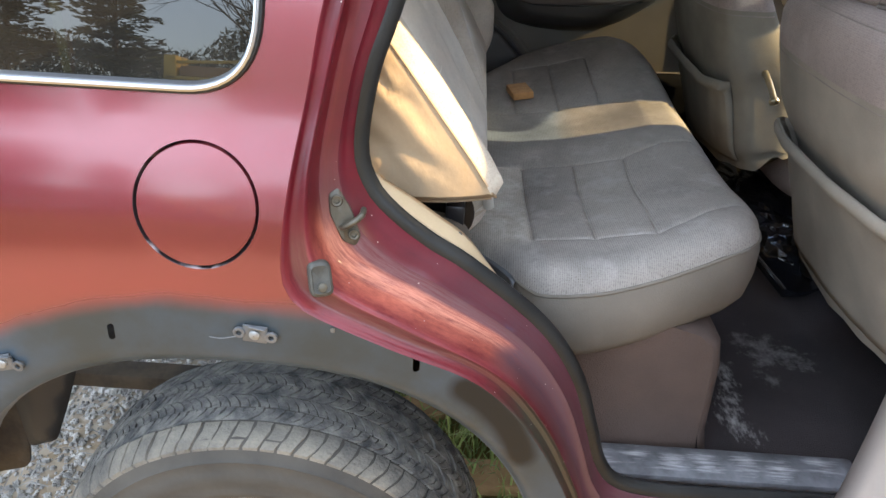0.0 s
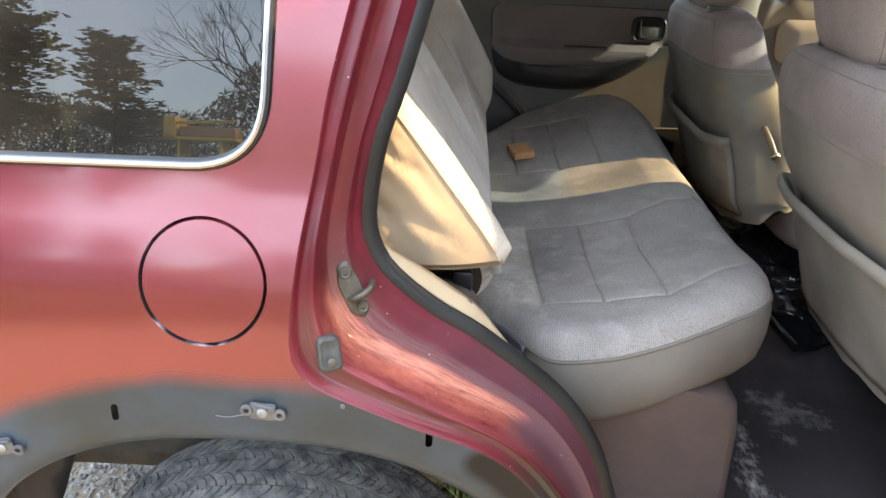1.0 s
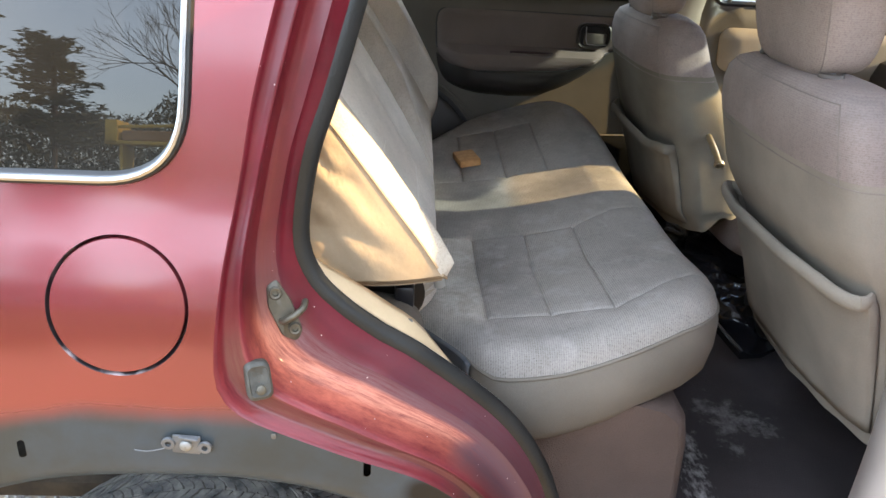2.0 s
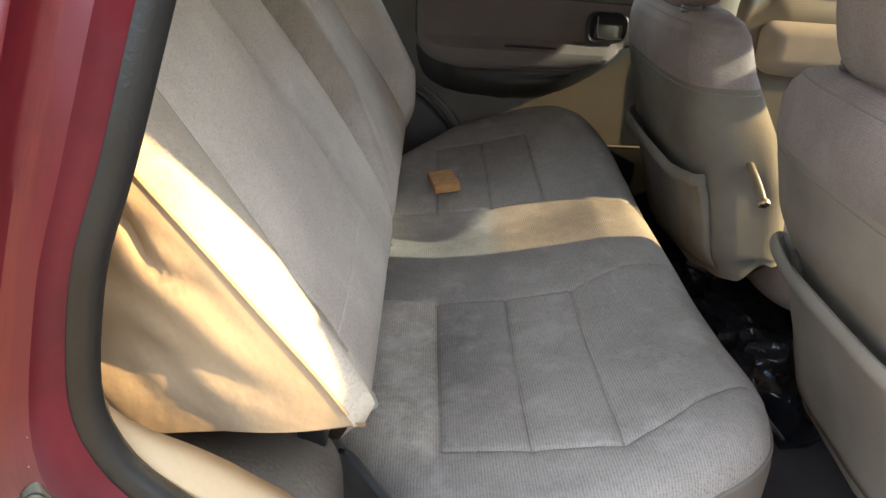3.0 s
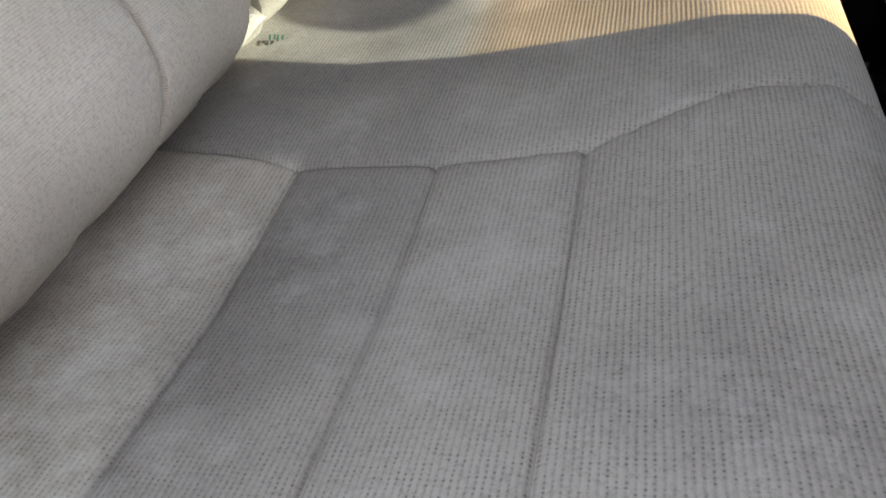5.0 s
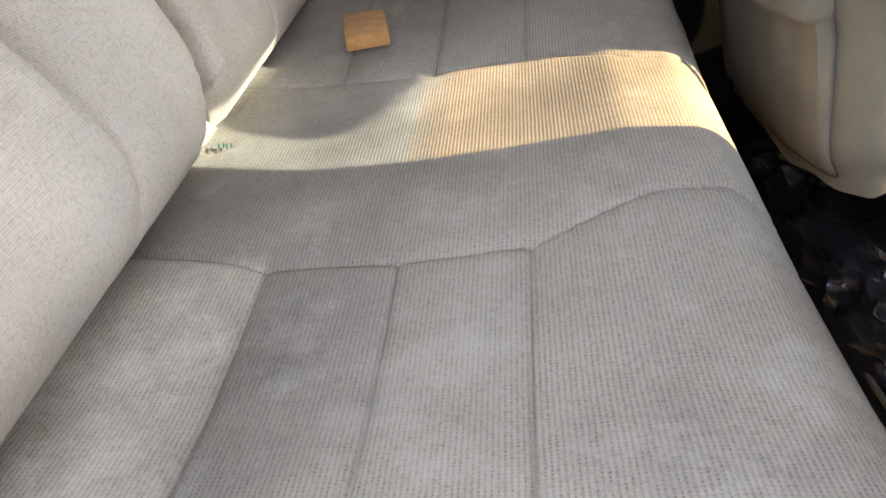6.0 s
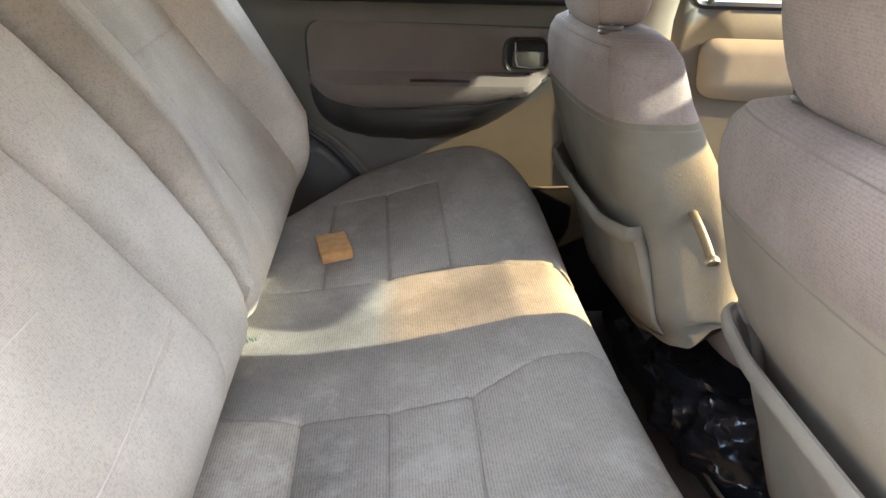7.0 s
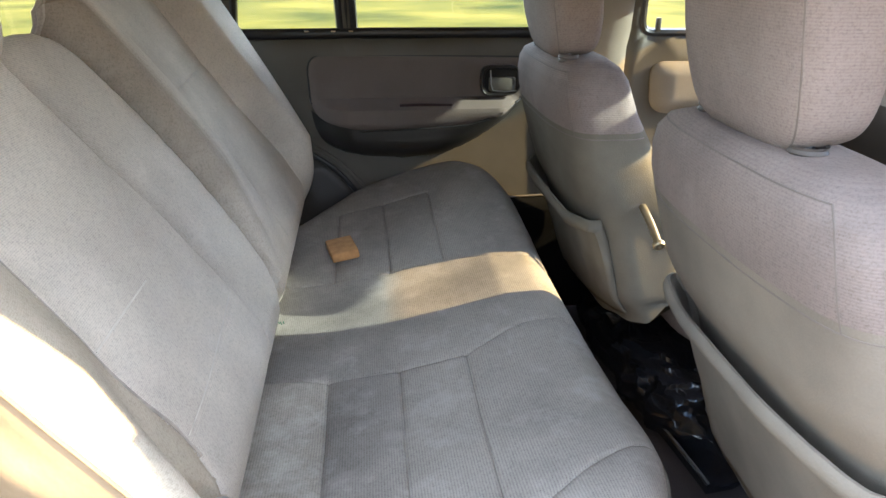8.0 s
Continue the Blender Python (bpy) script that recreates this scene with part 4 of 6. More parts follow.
def add_tread(at, w):
    """Seven rings of slanted rubber blocks on the near tyre's crown."""
    bm = bmesh.new()
    crown = lambda y: float(np.interp(abs(y), [0, 0.03, 0.075, 0.092, 0.103], [0.3445, 0.3435, 0.3385, 0.3315, 0.320]))
    rg = random.Random(3)
    for r0, r1, slant, gap, shift, bend, n in ((0.066, 0.101, -0.014, 0.15, 0.0, 0.6, 84), (0.040, 0.0625, -0.016, 0.17, 0.3, 0.5, 150), (0.014, 0.0375, 0.016, 0.17, 0.6, -0.4, 150), (-0.012, 0.0115, -0.016, 0.17, 0.2, 0.4, 150), (-0.038, -0.0145, 0.016, 0.17, 0.5, -0.4, 150), (-0.064, -0.0405, -0.016, 0.17, 0.1, 0.3, 150), (-0.101, -0.0665, -0.010, 0.10, 0.5, 0.3, 92)):
        for k in range(n):
            a0 = (k + shift) * math.tau / n
            a1 = a0 + math.tau / n * (1 - gap * rg.uniform(0.7, 1.3))
            worn = rg.uniform(-0.0014, 0.0014)
            made = len(bm.faces)
            top, low = [], []
            for q in range(6):
                f = q / 5
                y, v = r0 + (r1 - r0) * f, 2 * f - 1
                sl = slant * (v + bend * v * v)
                for a in (a0, a1):
                    b = a + sl * 1.6 + rg.uniform(-0.0032, 0.0032)
                    for lst, dr in ((top, 0.007 + worn), (low, -0.006)):
                        r = crown(y) + dr
                        lst.append(bm.verts.new((at[0] + r * math.sin(b), at[1] - y, at[2] + r * math.cos(b))))
            for q in range(0, 10, 2):
                bm.faces.new((top[q], top[q + 1], top[q + 3], top[q + 2]))
                bm.faces.new((top[q], top[q + 2], low[q + 2], low[q]))
                bm.faces.new((top[q + 1], low[q + 1], low[q + 3], top[q + 3]))
            bm.faces.new((top[0], low[0], low[1], top[1]))
            bm.faces.new((top[10], top[11], low[11], low[10]))
            if r0 > 0.05:
                bm.faces.ensure_lookup_table()
                for f in bm.faces[made:]:
                    f.material_index = 1
    ob = part("tread", bm, [M_TYRE, M_TYRE_DUSTY], w, "worn slanted tread blocks", smooth=False)
    ob["kind"] = "stuff"


_, near_tyre = make_wheel((WHEEL_X, -0.705, WHEEL_R), "rear wheel with a worn dusty tyre")
add_tread((WHEEL_X, -0.705, WHEEL_R - 0.006), near_tyre)
make_wheel((WHEEL_X, 0.705, WHEEL_R), "wheel on the far side")
make_wheel((2.25, -0.705, WHEEL_R), "front wheel")
make_wheel((2.25, 0.705, WHEEL_R), "wheel on the far side")

# ---- rear seat ----
rear_seat = thing("rear_seat", "grey ribbed cloth rear bench with dusty worn cushion", "car seat", (0.1, 0, 0.80))
CX0 = -0.135
c_out = [(CX0, -0.43), (-0.10, -0.455), (-0.069, -0.502), (-0.043, -0.545), (-0.015, -0.602), (0.02, -0.630), (0.11, -0.630), (0.20, -0.610), (0.285, -0.575), (0.350, -0.518), (0.388, -0.43), (0.394, -0.33), (0.386, -0.15), (0.384, 0.0),
         (0.386, 0.15), (0.388, 0.33), (0.384, 0.46), (0.362, 0.57), (0.318, 0.648), (0.25, 0.694), (0.17, 0.698), (0.09, 0.674), (0.02, 0.620), (-0.04, 0.540), (-0.10, 0.455), (CX0, 0.43)]
c_loop = [(p.x, p.y) for p in spline([(x, y, 0) for x, y in c_out], 150)]
SEAM_SIDE = [(-0.135, -0.146), (-0.10, -0.146), (-0.07, -0.146), (-0.03, -0.150), (0.0, -0.158), (0.05, -0.157), (0.10, -0.158), (0.15, -0.160), (0.2, -0.160), (0.25, -0.135), (0.30, -0.115), (0.345, -0.112), (0.386, -0.125)]
SEAM_SIDE_F = [(x, 0.010 - y) for x, y in SEAM_SIDE]
SEAMS = [SEAM_SIDE, SEAM_SIDE_F, [(0, -0.158), (0.004, -0.50)], [(0.004, -0.50), (0.10, -0.508), (0.195, -0.52)], [(0.195, -0.52), (0.2, -0.16)], [(0.103, -0.158), (0.10, -0.51)], [(0.195, -0.52), (0.245, -0.492), (0.303, -0.452), (0.344, -0.430), (0.380, -0.412)],
         [(0, 0.168), (0, 0.47)], [(0, 0.47), (0.10, 0.49), (0.20, 0.50)], [(0.2, 0.50), (0.2, 0.17)], [(0.103, 0.168), (0.10, 0.49)]]


def cushion_z(X, Y):
    d = near_np(X, Y, c_loop[2:-2])
    base = np.interp(X, [-0.12, 0.0, 0.1, 0.2, 0.28, 0.34, 0.40], [0.838, 0.842, 0.856, 0.880, 0.902, 0.905, 0.895])
    side_lift = np.where(Y > 0, 0.027, 0.036) * np.clip((np.abs(Y) - 0.30) / 0.3, 0, 1)
    mid = 0.008 * np.exp(-(Y / 0.17) ** 4)
    r = 0.055
    edge = np.where(d < r, r - np.sqrt(np.maximum(0, r * r - (r - d) ** 2)), 0.0)
    z = base + side_lift + mid + 0.018 * np.clip((Y - 0.10) / 0.16, 0, 1) - edge * 0.72
    for line in SEAMS:
        e = near_np(X, Y, line)
        z = z - 0.0034 * np.exp(-(e / 0.0022) ** 2) - 0.0012 * np.exp(-(e / 0.013) ** 2)
    return z


def seam_points(lines, step=0.005):
    """Extra points along seams, so that the stitched groove has its own fine strip of mesh."""
    out = []
    for line in lines:
        pts = [(p.x, p.y) for p in spline([(a, b, 0) for a, b in line], 200)] if len(line) > 2 else [tuple(Vector(line[0]).lerp(Vector(line[1]), k / 199)) for k in range(200)]
        run = 0.0
        for (a, b), (c, d) in zip(pts, pts[1:]):
            L = math.hypot(c - a, d - b)
            run += L
            if run >= step and L > 0:
                run = 0.0
                nx, ny = -(d - b) / L, (c - a) / L
                out += [(a + nx * o, b + ny * o) for o in (-0.0075, -0.0027, 0.0, 0.0027, 0.0075)]
    return out


def heights(bm, fn):
    co = np.array([tuple(v.co) for v in bm.verts])
    z = fn(co[:, 0], co[:, 1])
    for v, h in zip(bm.verts, z):
        v.co.z = h
    return bm


bm = heights(sheet(c_loop, [], 0.0095, lambda x, y: (x, y, 0), [q for q in seam_points(SEAMS) if inside(q, c_loop)]), cushion_z)
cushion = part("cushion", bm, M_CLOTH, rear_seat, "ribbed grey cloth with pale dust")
edge_z = cushion_z(np.array([p[0] for p in c_loop]), np.array([p[1] for p in c_loop]))
rim3 = [Vector((x, y, z)) for (x, y), z in zip(c_loop, edge_z)]
co = np.array([tuple(v.co) for v in cushion.data.vertices])
co[:, :2] += np.array(tuple(rear_seat.location))[:2]
# Mask of the rear strip whose colour is lifted in place of light
lit_strip = np.clip((0.004 - co[:, 0]) / 0.008, 0, 1) * np.clip((-0.145 - co[:, 1]) / 0.01, 0, 1) * np.clip((0.53 + co[:, 1]) / 0.04, 0, 1)
att = cushion.data.attributes.new("painted_light", "FLOAT", "POINT")
att.data.foreach_set("value", lit_strip.astype(np.float32))
part("piping", tube([p + Vector((0, 0, -0.001)) for p in rim3], 0.0032, 0.0032, 6, (0, 0, 1)), M_PLAIN, cushion, "pale piping")
rings = []
for k, (drop, inn) in enumerate(((0.0, 0.0), (0.02, -0.006), (0.06, -0.007), (0.10, 0.0), (0.122, 0.014), (0.13, 0.035))):
    ring = []
    for p in rim3:
        dirn = Vector((p.x - 0.05, (p.y) * 0.8, 0)).normalized()
        ring.append((p.x - dirn.x * inn, p.y - dirn.y * inn, p.z - drop))
    rings.append(ring)
part("cushion_side", loft(rings), M_PLAIN, rear_seat, "smooth grey-beige cushion side")

guard_line = [p for p in rim3 if p.y < -0.44 and p.x < -0.025]
rings = []
for up, out in ((0.006, 0.006), (0.004, 0.012), (-0.03, 0.014), (-0.085, 0.010)):
    rings.append([p + Vector((-0.5, -0.86, 0)) * out + Vector((0, 0, up * (0.4 if k in (0, len(guard_line) - 1) else 1.0))) for k, p in enumerate(guard_line)])
part("corner_guard", loft(rings), M_GUARD, rear_seat, "dark blue-grey plastic corner guard", solid=0.003)

# backrest: built on its leaning plane, s up the slope, y across
U = Vector((-0.482, 0, 0.876))
NRM = Vector((0.876, 0, 0.482))
B0 = Vector((-0.07, 0, 0.90))


def on_back(y, s, h):
    return B0 + U * s + NRM * h + Vector((0, y, 0))


SEAM_A = [(-0.275, 0.50), (-0.262, 0.44), (-0.235, 0.34), (-0.205, 0.26), (-0.186, 0.18), (-0.165, 0.11), (-0.153, 0.06), (-0.163, 0.015), (-0.19, -0.03)]
SEAM_E = [(-0.53, 0.5), (-0.505, 0.27), (-0.492, 0.18), (-0.474, 0.10), (-0.483, 0.03)]
GROOVE = [(-0.11, 0.56), (-0.065, 0.46), (-0.036, 0.36), (-0.006, 0.26), (0.015, 0.15), (0.02, 0.08), (0.012, 0.045), (-0.002, 0.02), (-0.03, -0.03)]
SEAM_C = [(0.06, 0.56), (0.085, 0.46), (0.125, 0.36), (0.16, 0.22), (0.19, 0.10), (0.20, -0.05)]
SEAM_D = [(0.355, 0.56), (0.364, 0.47), (0.381, 0.363), (0.414, 0.256), (0.50, 0.12), (0.53, 0.0)]
STRIP_EDGE = [(float(np.interp(s, [q[1] for q in GROOVE[::-1]], [q[0] for q in GROOVE[::-1]]) * 0.70 + np.interp(s, [q[1] for q in SEAM_C[::-1]], [q[0] for q in SEAM_C[::-1]]) * 0.30), s) for s in (0.54, 0.46, 0.36, 0.26, 0.15, 0.08, 0.03)]
SEAM_F = [(-0.474, 0.097), (-0.39, 0.096), (-0.19, 0.105)]
SEAM_H = [(0.10, 0.345), (0.375, 0.358)]
PALE_SEAMS = [[(-0.470, 0.100), (-0.39, 0.100), (-0.28, 0.107), (-0.195, 0.115)], [(-0.494, 0.223), (-0.42, 0.222), (-0.345, 0.221)]]



def line_y(S, line):
    return np.interp(S, [q[1] for q in line[::-1]], [q[0] for q in line[::-1]])


def back_h(Y, S):
    h = 0.012 * np.cos(np.clip((S - 0.2) / 0.36, -1, 1) * math.pi / 2) + 0.0 * Y
    b = np.clip((-Y - np.interp(S, [0.07, 0.24], [0.550, 0.48])) / np.interp(S, [0.07, 0.24], [0.058, 0.11]), 0, 1)
    h += np.interp(S, [0.02, 0.075, 0.14, 0.22, 0.35, 0.5], [0.0, 0.054, 0.048, 0.037, 0.022, 0.012]) * b * b * (3 - 2 * b)
    b = np.clip((Y - line_y(S, SEAM_D)) / 0.06, 0, 1)
    h += 0.056 * b * b * (3 - 2 * b) * np.clip((S + 0.02) / 0.12, 0, 1)
    for line, deep in ((SEAM_A, 1.0), (SEAM_E, 0.6), (SEAM_C, 1.0), (SEAM_D, 1.0), (SEAM_F, 0.25), (SEAM_H, 0.4), (STRIP_EDGE, 0.3)):
        e = near_np(Y, S, line)
        h = h - 0.0055 * deep * np.exp(-(e / 0.0026) ** 2) - 0.0010 * deep * np.exp(-(e / 0.016) ** 2)
    step = Y - line_y(S, SEAM_A)
    h = h - 0.016 * np.clip(step / 0.008, 0, 1) * np.exp(-np.clip(step, 0, 1) / 0.05) * np.clip((S - 0.03) / 0.1, 0, 1)
    low = np.clip(0.045 - S, 0, 0.0745)
    h = h - (0.075 - np.sqrt(0.075 ** 2 - low ** 2))
    g = near_np(Y, S, GROOVE)
    gx, cx = line_y(S, GROOVE), line_y(S, SEAM_C)
    ridge = np.clip((Y - gx) / np.maximum(0.02, cx - gx), 0, 1)
    h = h + 0.030 * np.sin(ridge ** 0.7 * math.pi) ** 0.8 * np.clip((S - 0.04) / 0.2, 0, 1)
    h = h - 0.026 * np.exp(-(g / 0.011) ** 2)
    return h


def backrest(outline, name, label, dark_foot):
    def edge_drop(Y, S, r=0.024):
        d = near_np(Y, S, outline, True)
        return np.where(d < r, r - np.sqrt(np.maximum(0, r * r - (r - d) ** 2)), 0.0)
    flat = sheet(outline, [], 0.0105, lambda y, s: (y, s, 0), [q for q in seam_points((SEAM_A, SEAM_E, SEAM_C, SEAM_D, SEAM_F, SEAM_H, STRIP_EDGE)) if inside(q, outline)])
    co = np.array([tuple(v.co) for v in flat.verts])
    h = back_h(co[:, 0], co[:, 1]) - edge_drop(co[:, 0], co[:, 1])
    for v, k in zip(flat.verts, h):
        v.co = on_back(v.co.x, v.co.y, k)
    for f in flat.faces:
        c = f.calc_center_median()
        s = (c - B0).dot(U)
        f.material_index = 1 if c.y < float(line_y(s, SEAM_E)) else 0
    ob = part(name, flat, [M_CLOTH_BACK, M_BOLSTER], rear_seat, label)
    # Mask of the darker strip: ridge flank, and weaker beside seam A
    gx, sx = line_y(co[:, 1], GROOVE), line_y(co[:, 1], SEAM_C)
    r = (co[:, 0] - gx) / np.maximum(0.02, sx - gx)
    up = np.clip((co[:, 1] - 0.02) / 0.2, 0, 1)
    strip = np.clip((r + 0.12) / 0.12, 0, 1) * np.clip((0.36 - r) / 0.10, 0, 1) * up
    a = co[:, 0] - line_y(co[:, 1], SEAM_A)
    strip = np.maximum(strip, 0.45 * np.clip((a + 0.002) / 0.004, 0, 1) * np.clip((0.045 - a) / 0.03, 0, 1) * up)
    att = ob.data.attributes.new("dark_strip", "FLOAT", "POINT")
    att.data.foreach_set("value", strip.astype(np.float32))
    oy = np.array([p[0] for p in outline])
    os_ = np.array([p[1] for p in outline])
    h0 = back_h(oy, os_) - 0.024
    rings = []
    for d in [0.0, 0.006, 0.012] + [0.018 + 0.00854 * q for q in range(27)]:
        ring = []
        for y, s, k in zip(oy, os_, h0):
            c = Vector((y - float(np.mean(oy)), s - 0.25)).normalized()
            crease = abs(noise.noise((s * 5 + d * 9, d * 16 - s * 6, y * 2 + 3.1))) - 0.5 * max(0.0, 0.12 - abs(noise.noise((s * 6 + d * 3, d * 7 - s * 3, 8.3)))) / 0.12
            inn = -0.006 * math.sin(min(1.0, d / 0.12) * math.pi) + 0.014 * (0.2 - crease) * smoothstep(0.01, 0.05, d) * smoothstep(0.10, 0.18, s) + 0.10 * smoothstep(0.19, 0.24, d) * 0.3
            back = Vector((0.95, 0, 0.10)).lerp(NRM, smoothstep(0.25, 0.46, s))
            ring.append(on_back(y - c.x * inn, s - c.y * inn * 0.15, k) - back * d * (1 - 0.90 * smoothstep(0.15, 0.46, s)))
        rings.append(ring)
    bm = loft(rings, True)
    # Near backrest's edge beyond the felt is near-black, painting the hollow's shade
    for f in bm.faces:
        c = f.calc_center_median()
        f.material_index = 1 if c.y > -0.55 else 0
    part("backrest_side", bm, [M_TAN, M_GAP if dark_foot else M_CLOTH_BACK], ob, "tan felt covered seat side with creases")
    if dark_foot:
        line = [(p.x, p.y) for p in spline([(y, q, 0) for y, q in SEAM_E], 60)]
        part("seam", tube([on_back(y, q, float(back_h(np.array([y]), np.array([q]))[0]) + 0.0012) for y, q in line if 0.075 < q < 0.49], 0.0016, 0.0016, 5, (1, 0, 0.5)), M_SEAM_REAR, ob, "stitched bolster seam")
        for pale in PALE_SEAMS:
            run = [(p.x, p.y) for p in spline([(y, q, 0) for y, q in pale], 50)]
            part("seam", tube([on_back(y, q, float(back_h(np.array([y]), np.array([q]))[0]) - 0.0003) for y, q in run], 0.0011, 0.0011, 5, (1, 0, 0.5)), M_THREAD, ob, "pale dusty stitched seam")
    e = [on_back(y, s, k + 0.001) for y, s, k in zip(oy, os_, h0) if y < -0.47 and s < 0.47 and s > 0.07]
    if len(e) > 4:
        kb = min(range(len(oy)), key=lambda q: (oy[q] + 0.60) ** 2 + (os_[q] - 0.076) ** 2)
        part("hem", tube([rings[q][kb] + Vector((0, -0.001, -0.001)) for q in range(len(rings))], 0.0045, 0.0045, 8, (0, 0, 1)), M_TAN, ob, "stitched tan hem")
        part("piping", tube(e, 0.0022, 0.0022, 6, (1, 0.3, 0.2)), M_TAN, ob)
    return ob


g_line = [(y, s) for y, s in GROOVE if s < 0.44]
near_out = [(-0.62, 0.090), (-0.606, 0.077), (-0.56, 0.076), (-0.526, 0.070), (-0.503, 0.050), (-0.490, 0.015), (-0.478, -0.02), (-0.45, -0.029), (0.03, -0.029)] + [(y - 0.004, s) for y, s in g_line[::-1] if s > 0] + [(-0.085, 0.46), (-0.11, 0.485), (-0.15, 0.500), (-0.58, 0.502), (-0.62, 0.46)]
far_out_b = [(0.046, -0.029), (0.60, -0.029), (0.62, 0.02), (0.62, 0.50), (0.58, 0.545), (0.03, 0.545), (-0.03, 0.54), (-0.07, 0.52), (-0.075, 0.48)] + [(y + 0.006, s) for y, s in g_line if 0 < s < 0.47]
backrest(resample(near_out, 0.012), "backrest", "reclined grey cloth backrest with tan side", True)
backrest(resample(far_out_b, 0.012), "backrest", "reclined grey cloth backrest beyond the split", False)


def cushion_block(size, n=18, turn=None, at=(0, 0, 0), power=3.2):
    """A padded block: a superellipsoid of the given full size."""
    bm = bmesh.new()
    rows = []
    e = 2 / power
    f = lambda v: math.copysign(abs(v) ** e, v)
    for i in range(n + 1):
        a = -math.pi / 2 + math.pi * i / n
        rows.append([Vector((size[0] / 2 * f(math.cos(a)) * f(math.cos(b)), size[1] / 2 * f(math.cos(a)) * f(math.sin(b)), size[2] / 2 * f(math.sin(a)))) for b in [k * math.tau / (2 * n) for k in range(2 * n)]])
    loft(rows, True, False, bm)
    bmesh.ops.remove_doubles(bm, verts=bm.verts, dist=1e-4)
    if turn is not None:
        bmesh.ops.transform(bm, matrix=turn, verts=bm.verts)
    bmesh.ops.translate(bm, vec=at, verts=bm.verts)
    return bm


part("headrest", cushion_block((0.10, 0.27, 0.17), at=(-0.290, -0.475, 1.39), turn=pose(0, 0, 0, 0, -14, 0)), M_CLOTH_BACK, rear_seat, "grey cloth headrest")

part("rear_view_mirror", cushion_block((0.03, 0.25, 0.075), at=(1.12, -0.018, 1.437), turn=pose(0, 0, 0, -7, 0, 0), power=3.6), M_BLACK, car, "black rear view mirror")

# ---- front seats ----
def headrest(st, x, y, z):
    """A boxy padded headrest with a stitched seam down each rear corner."""
    size, e = (0.105, 0.274, 0.222), 2 / 4.6

    def skin(a, b, out=0.0):
        f = lambda v: math.copysign(abs(v) ** e, v)
        p = Vector(((size[0] / 2 + out) * f(math.cos(a)) * f(math.cos(b)), (size[1] / 2 + out) * f(math.cos(a)) * f(math.sin(b)), (size[2] / 2 + out) * f(math.sin(a))))
        low = smoothstep(0.0, -0.10, p.z)
        p.y *= 1 - 0.07 * low
        p.x *= 1 - 0.12 * low
        p.x -= 0.006 * math.cos(min(1.0, abs(p.y) / 0.13) * 1.57) * (1 if p.x < 0 else 0)
        return Matrix.Translation((x, y, z)) @ pose(0, 0, 0, 0, -8, 0) @ p

    n = 34
    bm = loft([[skin(-math.pi / 2 + math.pi * i / n, k * math.tau / 72) for k in range(72)] for i in range(n + 1)], True)
    bmesh.ops.remove_doubles(bm, verts=bm.verts, dist=1e-4)
    pad = part("headrest", bm, M_CLOTH_FRONT, st, "padded cloth headrest")
    for sg in (-1, 1):
        b = math.pi + sg * radians(52)
        part("seam", tube([skin(a, b, -0.0004) for a in np.linspace(-1.35, 1.35, 60)], 0.0011, 0.0011, 5, (1, 0.2, 0)), M_SEAM, pad)


